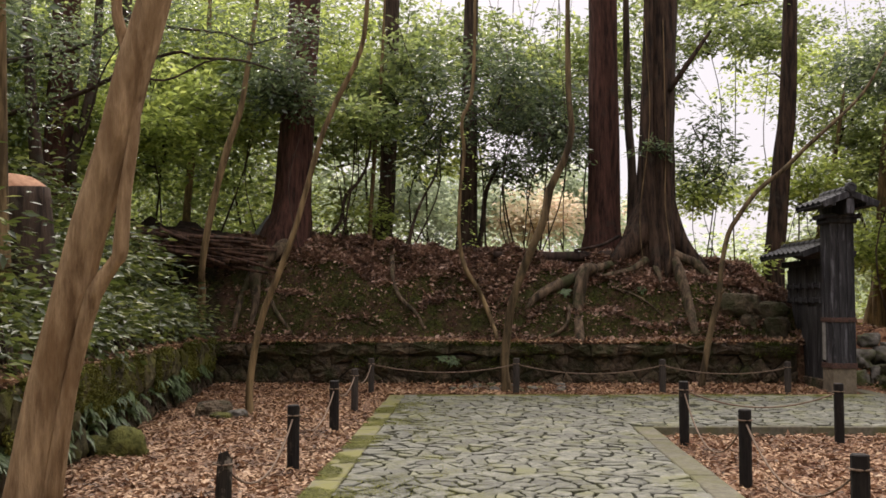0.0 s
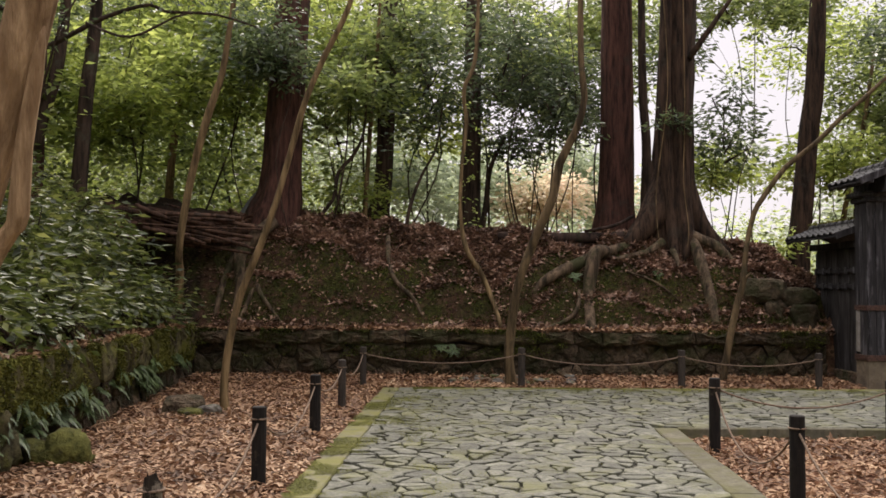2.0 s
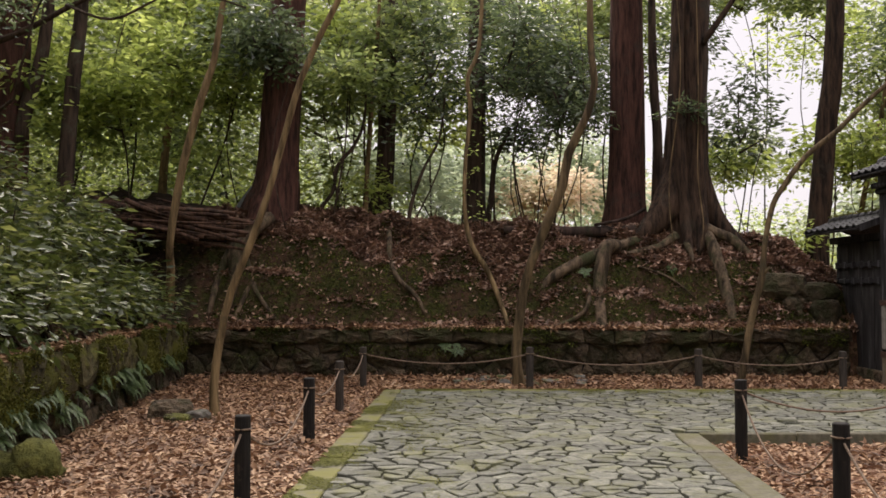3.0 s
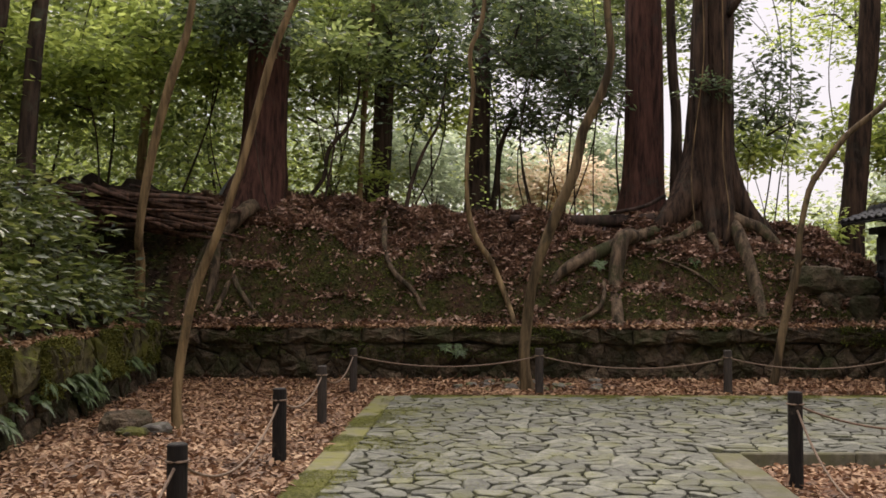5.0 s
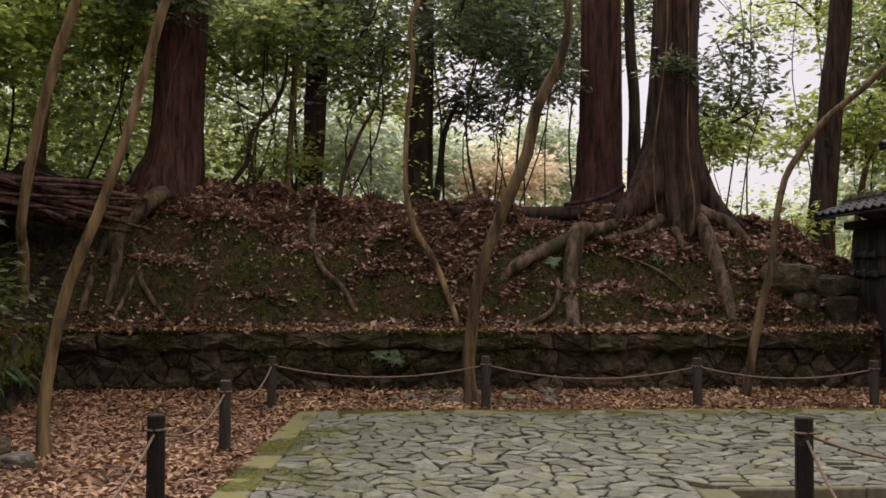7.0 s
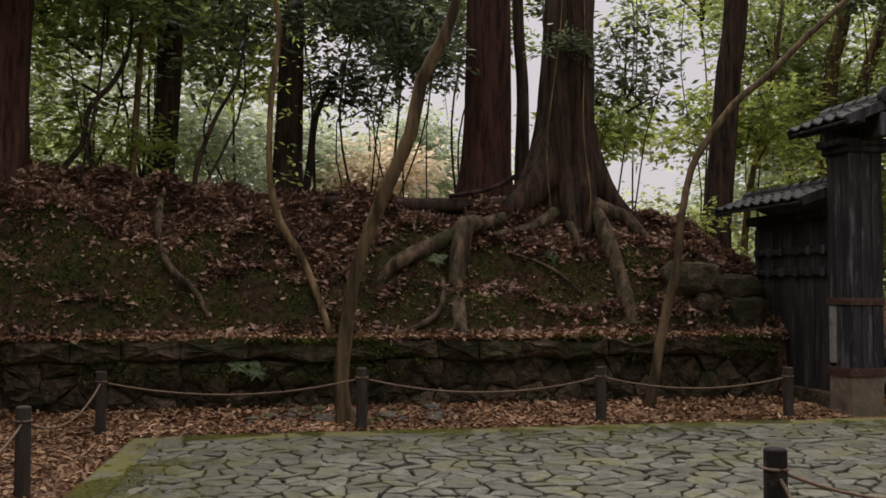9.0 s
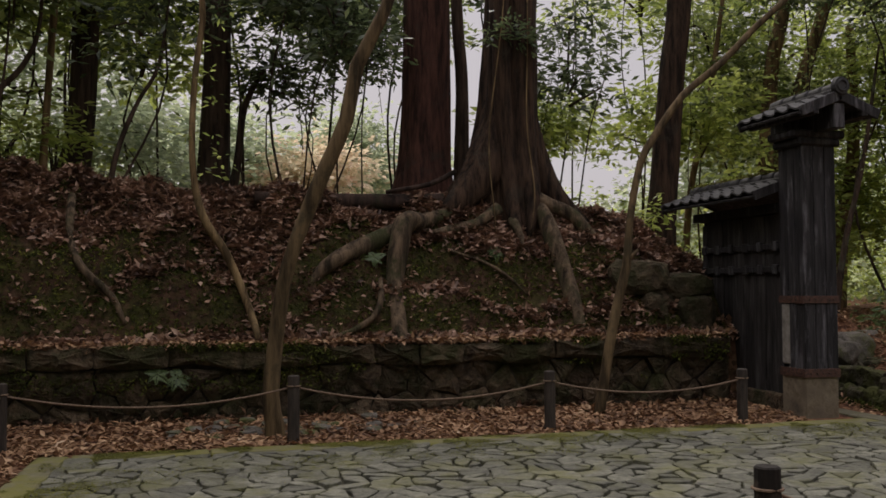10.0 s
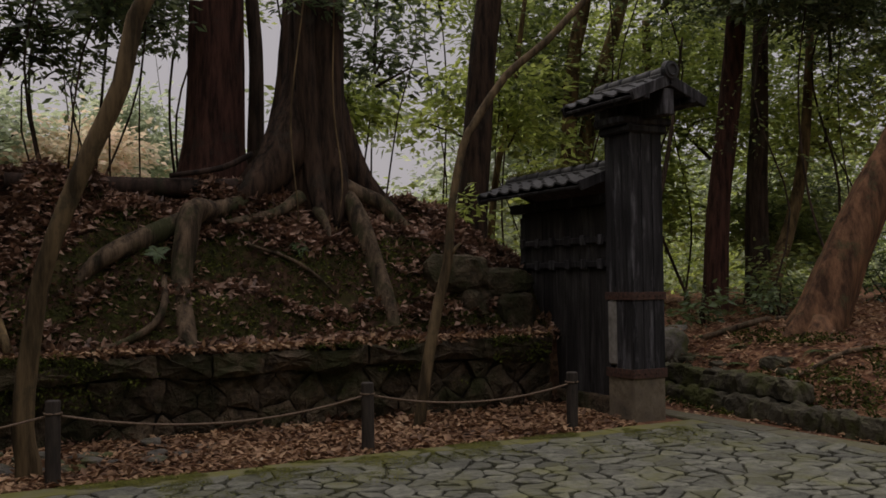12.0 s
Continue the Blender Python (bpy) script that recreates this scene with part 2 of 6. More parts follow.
def ground_mat():
    mat, nt, b = base_mat("soil", 0.95, 0.15)
    fine = noise_node(nt, 14, 7, None, 0.7)
    soil = ramp_node(nt, [(0.32, (0.006, 0.004, 0.003)), (0.7, (0.04, 0.025, 0.017))])
    nt.links.new(fine.outputs["Fac"], soil.inputs["Fac"])
    chips = nt.nodes.new("ShaderNodeTexVoronoi")
    chips.inputs["Scale"].default_value = 16
    geo = nt.nodes.new("ShaderNodeNewGeometry")
    nt.links.new(geo.outputs["Position"], chips.inputs["Vector"])
    leafy = ramp_node(nt, [(0.1, (0.045, 0.02, 0.013)), (0.5, (0.13, 0.06, 0.033)), (0.9, (0.22, 0.12, 0.065))])
    nt.links.new(chips.outputs["Color"], leafy.inputs["Fac"])
    att = nt.nodes.new("ShaderNodeAttribute")
    att.attribute_name = "cover"
    sep = nt.nodes.new("ShaderNodeSeparateColor")
    nt.links.new(att.outputs["Color"], sep.inputs["Color"])
    col = mixed(nt, soil.outputs["Color"], leafy.outputs["Color"], sep.outputs["Red"])
    moss = ramp_node(nt, [(0.34, (0.005, 0.0065, 0.002)), (0.75, (0.07, 0.069, 0.017))])
    nt.links.new(fine.outputs["Fac"], moss.inputs["Fac"])
    patch = noise_node(nt, 2.6, 6, None, 0.75)
    mask = ramp_node(nt, [(0.42, (0, 0, 0)), (0.58, (1, 1, 1))])
    nt.links.new(patch.outputs["Fac"], mask.inputs["Fac"])
    mul = nt.nodes.new("ShaderNodeMath")
    mul.operation = "MULTIPLY"
    nt.links.new(mask.outputs["Color"], mul.inputs[0])
    nt.links.new(sep.outputs["Green"], mul.inputs[1])
    col = mixed(nt, col, moss.outputs["Color"], mul.outputs[0])
    lawn = ramp_node(nt, [(0.3, (0.16, 0.2, 0.07)), (0.75, (0.3, 0.32, 0.15))])
    nt.links.new(patch.outputs["Fac"], lawn.inputs["Fac"])
    col = mixed(nt, col, lawn.outputs["Color"], sep.outputs["Blue"])
    nt.links.new(col, b.inputs["Base Color"])
    bumped(nt, b, fine.outputs["Fac"], 0.9, 0.04)
    return mat


M_GROUND = ground_mat()


# ---- mesh helpers ----
def hash01(ix, iy, seed):
    h = np.sin(ix * 127.1 + iy * 311.7 + seed * 74.7) * 43758.5453
    return h - np.floor(h)


def vnoise(x, y, seed=0):
    ix, iy = np.floor(x), np.floor(y)
    fx, fy = x - ix, y - iy
    fx, fy = fx * fx * (3 - 2 * fx), fy * fy * (3 - 2 * fy)
    a, b_ = hash01(ix, iy, seed), hash01(ix + 1, iy, seed)
    c, d = hash01(ix, iy + 1, seed), hash01(ix + 1, iy + 1, seed)
    return (a + (b_ - a) * fx) * (1 - fy) + (c + (d - c) * fx) * fy


def fbm(x, y, seed=0, octaves=4):
    total, amp, norm = 0, 1.0, 0
    for k in range(octaves):
        total = total + amp * (vnoise(x * 2 ** k, y * 2 ** k, seed + k) - 0.5)
        norm += amp
        amp *= 0.55
    return total / norm


def np_mesh(name, verts, faces, smooth=False):
    """A mesh from arrays: verts (n, 3), faces (m, k)."""
    verts, faces = np.asarray(verts, dtype=np.float32), np.asarray(faces, dtype=np.int32)
    me = bpy.data.meshes.new(name)
    k = faces.shape[1]
    me.vertices.add(len(verts))
    me.vertices.foreach_set("co", verts.ravel())
    me.loops.add(faces.size)
    me.loops.foreach_set("vertex_index", faces.ravel())
    me.polygons.add(len(faces))
    me.polygons.foreach_set("loop_start", np.arange(0, faces.size, k, dtype=np.int32))
    me.polygons.foreach_set("loop_total", np.full(len(faces), k, dtype=np.int32))
    if smooth:
        me.polygons.foreach_set("use_smooth", np.ones(len(faces), dtype=bool))
    me.update(calc_edges=True)
    return me


def part(name, data, material, parent=None, label=""):
    """A mesh (or bmesh) as ONE object, under a thing or a part where one is given."""
    if isinstance(data, bmesh.types.BMesh):
        me = bpy.data.meshes.new(name)
        data.normal_update()
        data.to_mesh(me)
        data.free()
        data = me
    data.materials.clear()
    data.materials.append(material)
    ob = new(name, data)
    if parent:
        ob.parent = parent
        ob.matrix_parent_inverse = Matrix.Translation(-parent.matrix_basis.translation)
    return tagged(ob, label)


def thing(name, at, label, category, group="", kind=""):
    """An Empty at the thing's base; its parts are given in world coordinates."""
    ob = new(name)
    ob.empty_display_size = 0.1
    ob.location = at
    return tagged(ob, label, category, group, kind)


def spline(points, step):
    """A smooth line through points (x, y, z, r), with a sample about every step metres."""
    p = np.array(points, dtype=float)
    p = np.vstack([2 * p[0] - p[1], p, 2 * p[-1] - p[-2]])
    out = []
    for i in range(1, len(p) - 2):
        n = max(2, int(np.linalg.norm(p[i + 1, :3] - p[i, :3]) / step))
        for s in np.arange(n) / n:
            a, b_, c, d = p[i - 1], p[i], p[i + 1], p[i + 2]
            out.append(0.5 * (2 * b_ + (c - a) * s + (2 * a - 5 * b_ + 4 * c - d) * s * s + (3 * b_ - a - 3 * c + d) * s ** 3))
    out.append(p[-2])
    return np.array(out)


def tube_arrays(points, segs=10, step=0.25, rough=0.06, flute=0.0, seed=0):
    """A tapered, uneven limb along points (x, y, z, r). flute: depth of folds down the trunk's foot."""
    c = spline(points, step)
    n = len(c)
    tang = np.gradient(c[:, :3], axis=0)
    tang /= np.linalg.norm(tang, axis=1)[:, None] + 1e-9
    ref = np.array([0.0, 1.0, 0.0]) if abs(tang[0][1]) < 0.8 else np.array([1.0, 0.0, 0.0])
    verts = np.zeros((n, segs, 3))
    ang = np.arange(segs) / segs * 2 * np.pi
    for i in range(n):
        u = np.cross(tang[i], ref)
        u /= np.linalg.norm(u) + 1e-9
        w = np.cross(u, tang[i])
        s = np.full(segs, i * step)
        r = max(c[i, 3], 0.002) * (1 + rough * 2 * fbm(ang * 1.9 + seed * 3.1, s * 2.2, seed, 3) + rough * np.sin(ang * 2 + seed))
        if flute:
            low = max(0.0, 1 - i / max(1, n * 0.3))
            r = r * (1 + (flute * low + 0.25 * flute) * np.sin(ang * 5 + seed + 0.6 * np.sin(ang * 2)))
        verts[i] = c[i, :3] + r[:, None] * (np.cos(ang)[:, None] * u + np.sin(ang)[:, None] * w)
    verts = verts.reshape(-1, 3)
    i, j = np.meshgrid(np.arange(n - 1), np.arange(segs), indexing="ij")
    j2 = (j + 1) % segs
    faces = np.stack([i * segs + j, i * segs + j2, (i + 1) * segs + j2, (i + 1) * segs + j], -1).reshape(-1, 4)
    tips = np.vstack([c[0, :3], c[-1, :3]])
    k = len(verts)
    jj = np.arange(segs)
    cap0 = np.stack([np.full(segs, k), (jj + 1) % segs, jj, jj], -1)
    top = (n - 1) * segs
    cap1 = np.stack([np.full(segs, k + 1), top + jj, top + (jj + 1) % segs, top + (jj + 1) % segs], -1)
    return np.vstack([verts, tips]), faces, np.vstack([cap0, cap1])[:, :3]


def tube(name, points, segs=10, step=0.25, rough=0.06, flute=0.0, seed=0):
    v, f, caps = tube_arrays(points, segs, step, rough, flute, seed)
    me = bpy.data.meshes.new(name)
    me.from_pydata(v.tolist(), [], f.tolist() + caps.tolist())
    me.polygons.foreach_set("use_smooth", np.ones(len(me.polygons), dtype=bool))
    me.update()
    return me


def unit(v):
    return v / (np.linalg.norm(v, axis=-1, keepdims=True) + 1e-9)


def leaf_arrays(pos, length, width, rng, flat=0.5, droop=0.2, fold=0.18, aim=None):
    """Folded pointed leaves at pos. flat: how much they lie level; droop: how much they hang."""
    n = len(pos)
    d = rng.normal(size=(n, 3))
    if aim is not None:
        d = 0.55 * d + 1.3 * aim
    d[:, 2] = d[:, 2] * (1 - flat) - droop
    d = unit(d)
    up = rng.normal(size=(n, 3)) * (1 - flat) + np.array([0, 0, 1.0]) * (flat + 0.1)
    s = unit(np.cross(d, up))
    nrm = np.cross(s, d)
    le = (length * rng.uniform(0.65, 1.25, n))[:, None]
    wi = (width * rng.uniform(0.7, 1.2, n))[:, None]
    mid = pos + d * le * 0.45 + nrm * fold * wi
    v = np.stack([pos, mid + s * wi * 0.5, pos + d * le, mid - s * wi * 0.5], 1).reshape(-1, 3)
    k = np.arange(n)[:, None] * 4
    f = np.concatenate([k + np.array([[0, 1, 2]]), k + np.array([[0, 2, 3]])], 1).reshape(-1, 3)
    return v, f


def leaves(name, pos, length, width, seed, flat=0.5, droop=0.2, fold=0.18, aim=None):
    v, f = leaf_arrays(np.asarray(pos, dtype=float), length, width, np.random.default_rng(seed), flat, droop, fold, aim)
    return np_mesh(name, v, f)


def spray_points(centres, per, spread, rng):
    """Leaf places in flat sprays round the given centres."""
    n = len(centres)
    off = rng.normal(size=(n, per, 3)) * np.array([spread, spread, spread * 0.38])
    tilt = rng.normal(size=(n, 1, 2)) * 0.35
    off[:, :, 2] += (off[:, :, :2] * tilt).sum(-1)
    return (centres[:, None, :] + off).reshape(-1, 3)


def sprays(name, centres, per, spread, length, width, seed, flat=0.5, droop=0.2):
    """Flat sprays of leaves that point away from the middle of their twig."""
    rng = np.random.default_rng(seed)
    pos = spray_points(centres, per, spread, rng)
    return leaves(name, pos, length, width, seed + 1, flat, droop, 0.18, unit(pos - np.repeat(centres, per, axis=0)))


def crown_centres(centre, radii, n, rng, hollow=0.45):
    d = unit(rng.normal(size=(n, 3)))
    r = rng.uniform(hollow ** 3, 1, n)[:, None] ** (1 / 3)
    return np.array(centre) + d * r * np.array(radii)


def joined(list_of_arrays):
    vs, fs, k = [], [], 0
    for v, f in list_of_arrays:
        vs.append(v)
        fs.append(f + k)
        k += len(v)
    return np.vstack(vs), np.vstack(fs)


def box(bm, centre, size, bevel=0.0, turn=None):
    m = Matrix.Translation(centre) @ (turn or Matrix.Identity(4)) @ Matrix.Diagonal((*size, 1))
    r = bmesh.ops.create_cube(bm, size=1.0, matrix=m)
    if bevel:
        edges = {e for v in r["verts"] for e in v.link_edges}
        bmesh.ops.bevel(bm, geom=list(edges), offset=bevel, segments=1, affect="EDGES", profile=0.5)
    return bm


def boxed(centre, size, bevel=0.0, turn=None):
    return box(bmesh.new(), centre, size, bevel, turn)


def rock_mesh(name, centre, size, seed, sub=3, rough=0.55):
    """A rounded, broken stone that stands a little in the ground."""
    bm = bmesh.new()
    bmesh.ops.create_icosphere(bm, subdivisions=sub, radius=0.5)
    off = Vector((seed * 7.3, seed * 3.1, seed * 5.7))
    for v in bm.verts:
        p = v.co.copy()
        q = p * (1 + rough * noise.noise(p * 2.1 + off) + rough * 0.5 * noise.noise(p * 5.0 + off))
        for k in range(3):
            q[k] = max(-0.46, min(0.46, q[k]))
        v.co = Vector(centre) + Vector((q.x * size[0], q.y * size[1], q.z * size[2]))
    for f in bm.faces:
        f.smooth = sub > 2
    me = bpy.data.meshes.new(name)
    bm.to_mesh(me)
    bm.free()
    return me


def block_mesh(name, centre, size, seed, turn=0.0):
    """A roughly squared stone with worn edges and broken faces."""
    bm = bmesh.new()
    bmesh.ops.create_icosphere(bm, subdivisions=3, radius=1.0)
    off = Vector((seed * 7.3, seed * 3.1, seed * 5.7))
    rot = Matrix.Rotation(turn, 3, "Z")
    for v in bm.verts:
        p = v.co.copy()
        q = Vector([math.copysign(abs(c) ** 0.6, c) * 0.5 for c in p])
        q = q * (1.08 + 0.34 * noise.noise(p * 1.4 + off) + 0.16 * noise.noise(p * 3.7 + off))
        v.co = Vector(centre) + rot @ Vector((q.x * size[0], q.y * size[1], q.z * size[2]))
    me = bpy.data.meshes.new(name)
    bm.to_mesh(me)
    bm.free()
    return me


def cell_polygon(seed_pt, others, bounds):
    """The Voronoi cell of a seed among its neighbours, cut by half-planes (n, d): n.p <= d."""
    x, y = seed_pt
    poly = [(x - 2, y - 2), (x + 2, y - 2), (x + 2, y + 2), (x - 2, y + 2)]
    planes = [((ox - x), (oy - y), (ox * ox + oy * oy - x * x - y * y) / 2) for ox, oy in others] + list(bounds)
    for a, b_, d in planes:
        out = []
        for i, p in enumerate(poly):
            q = poly[(i + 1) % len(poly)]
            sp, sq = a * p[0] + b_ * p[1] - d, a * q[0] + b_ * q[1] - d
            if sp <= 0:
                out.append(p)
            if (sp < 0 < sq) or (sq < 0 < sp):
                k = sp / (sp - sq)
                out.append((p[0] + (q[0] - p[0]) * k, p[1] + (q[1] - p[1]) * k))
        poly = out
        if len(poly) < 3:
            return []
    clean = []
    for p in poly:
        if not clean or math.hypot(p[0] - clean[-1][0], p[1] - clean[-1][1]) > 0.02:
            clean.append(p)
    return clean


def worn(poly, share=0.24):
    """The outline with its corners worn off."""
    out = []
    for i, p in enumerate(poly):
        q = poly[(i + 1) % len(poly)]
        out.append((p[0] + (q[0] - p[0]) * share, p[1] + (q[1] - p[1]) * share))
        out.append((q[0] + (p[0] - q[0]) * share, q[1] + (p[1] - q[1]) * share))
    return out


def slab(poly, gap, thick, chamfer, rng, wobble=0.012, jit=0.0, wear=0.0, dome=0.0):
    """A stone from a flat outline: verts in (u, v, w) with its face at w = thick, and polygon faces.
    wear: how much of each side its corners lose; dome: how far its broken face swells."""
    cx, cy = sum(p[0] for p in poly) / len(poly), sum(p[1] for p in poly) / len(poly)
    ring = []
    for i, p in enumerate(poly):
        q = poly[(i + 1) % len(poly)]
        ring.append(p)
        if math.hypot(p[0] - q[0], p[1] - q[1]) > 0.16:
            t, bow = rng.uniform(0.35, 0.65), rng.uniform(-0.05, 0.05)
            ring.append((p[0] + (q[0] - p[0]) * t + (q[1] - p[1]) * bow, p[1] + (q[1] - p[1]) * t - (q[0] - p[0]) * bow))
    if wear:
        ring = worn(ring, wear)
    outer, inner = [], []
    for p in ring:
        dx, dy = cx - p[0], cy - p[1]
        d = math.hypot(dx, dy) + 1e-6
        g = min(gap + rng.uniform(0, wobble), d * 0.6)
        outer.append((p[0] + dx / d * g, p[1] + dy / d * g))
        c = min(g + chamfer, d * 0.75)
        inner.append((p[0] + dx / d * c, p[1] + dy / d * c))
    n = len(ring)
    tilt = (rng.normal() * jit, rng.normal() * jit)
    lift = lambda p, w: (p[0], p[1], w + (p[0] - cx) * tilt[0] + (p[1] - cy) * tilt[1])
    verts = [lift(p, 0.0) for p in outer] + [lift(p, thick - chamfer * 0.5) for p in outer] + [lift(p, thick) for p in inner]
    faces = []
    for i in range(n):
        j = (i + 1) % n
        faces.append((i, j, n + j, n + i))
        faces.append((n + i, n + j, 2 * n + j, 2 * n + i))
    if dome:
        for p in inner:
            k = rng.uniform(0.4, 0.6)
            verts.append(lift((cx + (p[0] - cx) * k, cy + (p[1] - cy) * k), thick + dome * rng.uniform(0.1, 1.0)))
        verts.append(lift((cx, cy), thick + dome * rng.uniform(0.3, 1.0)))
        for i in range(n):
            j = (i + 1) % n
            faces.append((2 * n + i, 2 * n + j, 3 * n + j, 3 * n + i))
            faces.append((3 * n + i, 3 * n + j, 4 * n))
    else:
        faces.append(tuple(range(2 * n, 3 * n)))
    return verts, faces, (cx, cy)


# ---- ground ----
CREST_X = [-40, -12.57, -7.07, -5.21, -3.76, -2.37, -0.46, 0.47, 2.42, 3.85, 5.27, 6.29, 7.96, 9.87, 13.74, 40]
CREST_Z = [4.4, 3.87, 3.38, 3.17, 2.98, 2.91, 2.78, 2.69, 2.66, 2.67, 2.53, 2.22, 1.29, 0.83, 0.55, 0.5]


def path_left(y):
    return -1.69 + 0.054 * (y - 16)


def path_right(y):
    return 1.93 + 0.072 * (y - 11.55)


def bank_edge(y):
    """Where the low stone kerb stands."""
    return 7.5 + 0.11 * (np.clip(y, 8, 19) - 14)


def side_wall(y):
    """Where the face of the side wall stands."""
    return -4.87 - 0.055 * (y - 11.5)


def height(x, y):
    """The lie of the land: a level court, a bank behind it and one along its side, a low bank past the gate."""
    x, y = np.asarray(x, dtype=float), np.asarray(y, dtype=float)
    lump = fbm(x * 0.9, y * 0.9, 5, 5)
    crest = np.interp(x, CREST_X, CREST_Z) + 0.12 * fbm(x * 1.3, y * 0.2, 9, 3)
    d = y - 17.72
    share = np.interp(d, [0, 0.12, 0.55, 0.95, 1.5, 2.1, 6], [0, 0.03, 0.42, 0.68, 0.92, 1.0, 0.97])
    foot = np.interp(x, [6.6, 7.4, 9], [0.84, 0.36, 0.2])
    back = np.where(d > 0, foot + (crest - foot) * share + (0.4 * lump + 0.42 * fbm(x * 2.4, y * 2.4, 33, 3)) * np.clip(d * 1.6, 0, 1), 0)
    back = back + np.where(d > 0.1, 0.085 * np.sin(back * 8 + 16 * fbm(x * 0.55, y * 0.55, 41, 3)) * np.clip(d * 3, 0, 1) * np.clip(2.6 - d, 0, 1), 0)
    e = side_wall(y) - 0.1 - x
    left = np.where(e > 0, np.interp(e, [0, 0.1, 0.7, 1.5, 3, 6, 12, 60], [0.9, 0.95, 1.32, 1.98, 2.6, 3.2, 4.1, 9.0]) + 0.35 * lump, 0)
    f = x - bank_edge(y) - 0.1
    right = np.where(f > 0, np.interp(f, [0, 0.15, 0.9, 1.6, 4, 60], [0.16, 0.24, 0.52, 0.7, 0.85, 1.0])
                     * np.interp(y, [-5, 8, 13, 17], [0.4, 0.6, 0.8, 1.15]) + 0.38 * lump, 0)
    z = np.maximum(np.maximum(back, left), right)
    court = (z == 0)
    z = np.where(court, 0.02 * fbm(x * 2, y * 2, 3, 3) + 0.05 * np.clip((y - 16) / 1.4, 0, 1), z)
    bed = court & (x > path_right(y) - 0.2) & (y < 11.75)
    z = np.where(bed, z - 0.11, z)
    paved = court & (x > path_left(y) + 0.05) & ((x < path_right(y) - 0.05) | ((y > 11.6) & (x < 6.9))) & (y < 15.88)
    z = np.where(paved, -0.06, z)
    far = np.clip((y - 40) * 0.11, 0, 6) * np.clip((x + 4) / 6, 0, 1) + np.clip((y - 34) * 0.2, 0, 14) * np.clip((-x - 2) / 8, 0, 1)
    return z + far


def axis(stops):
    out = []
    for a, b_, step in stops:
        out.extend(np.arange(a, b_ - 1e-6, step))
    out.append(stops[-1][1])
    return np.array(out)


gx = axis([(-400, -60, 40), (-60, -14, 3), (-14, -8, 0.6), (-8, 9.5, 0.11), (9.5, 18, 0.4), (18, 60, 3), (60, 400, 40)])
gy = axis([(-400, -40, 40), (-40, -2, 2.5), (-2, 7, 0.5), (7, 11.3, 0.2), (11.3, 12.0, 0.1), (12.0, 17.4, 0.2), (17.4, 21.2, 0.08), (21.2, 30, 0.6), (30, 80, 3), (80, 600, 40)])
GX, GY = np.meshgrid(gx, gy)
GZ = height(GX, GY)
ny, nx = GX.shape
ii, jj = np.meshgrid(np.arange(ny - 1), np.arange(nx - 1), indexing="ij")
quads = np.stack([ii * nx + jj, ii * nx + jj + 1, (ii + 1) * nx + jj + 1, (ii + 1) * nx + jj], -1).reshape(-1, 4)
ground_me = np_mesh("ground", np.stack([GX, GY, GZ], -1).reshape(-1, 3), quads, True)
cover = np.zeros((ny * nx, 4), dtype=np.float32)
bank = np.clip((GY - 17.6) * 4, 0, 1) * (GX < 7.5)
mossy = bank * np.interp(GY, [17.7, 18.0, 18.75, 19.1], [0.75, 1, 1, 0.0]) + 0.7 * (GX < side_wall(GY)) * (GY < 19)
cover[:, 0] = np.clip(1.0 - 0.75 * bank - 0.6 * (GX < side_wall(GY)), 0, 1).ravel()
cover[:, 1] = np.clip(mossy, 0, 1).ravel()
cover[:, 2] = (np.clip((GY - 38) / 4, 0, 1) * np.clip((GX + 2) / 4, 0, 1)).ravel()
cover[:, 3] = 1
layer = ground_me.color_attributes.new("cover", "FLOAT_COLOR", "POINT")
layer.data.foreach_set("color", cover.ravel())
tagged(part("ground", ground_me, M_GROUND), "leaf-strewn earth rising into mossy banks", "ground", kind="structure")

# the bed under the paving, and the kerbs that edge it
bed_bm = bmesh.new()
for quad in ([(path_left(-6) + 0.02, -6), (path_right(-6) - 0.02, -6), (path_right(15.91), 15.91), (path_left(15.91) + 0.02, 15.91)],
             [(path_right(11.57) - 0.03, 11.57), (6.96, 11.57), (6.96, 15.91), (path_right(15.91), 15.91)]):
    low = [bed_bm.verts.new((x, y, -0.2)) for x, y in quad]
    top = [bed_bm.verts.new((x, y, 0.0)) for x, y in quad]
    bed_bm.faces.new(top)
    for i in range(4):
        bed_bm.faces.new((low[i], low[(i + 1) % 4], top[(i + 1) % 4], top[i]))
pavement = tagged(part("pavement", bed_bm, M_JOINT), "irregular grey flagstones laid with dark open joints", "paving", kind="structure")


def kerb(a, b_, width, mat=M_KERB, name="kerb"):
    """A run of kerb blocks from a to b_, laid to the left of that line."""
    a, b_ = Vector(a), Vector(b_)
    run = b_ - a
    n = max(1, round(run.length / 1.15))
    side = Vector((-run.y, run.x, 0)).normalized()
    turn = Matrix.Rotation(math.atan2(run.y, run.x), 4, "Z")
    for i in range(n):
        c = a + run * ((i + 0.5) / n) + side * width / 2
        part(name, boxed((c.x, c.y, -0.065 + 0.004 * math.sin(i * 2.3)), (run.length / n - 0.008, width - 0.004, 0.19), 0.012, turn), mat, pavement)


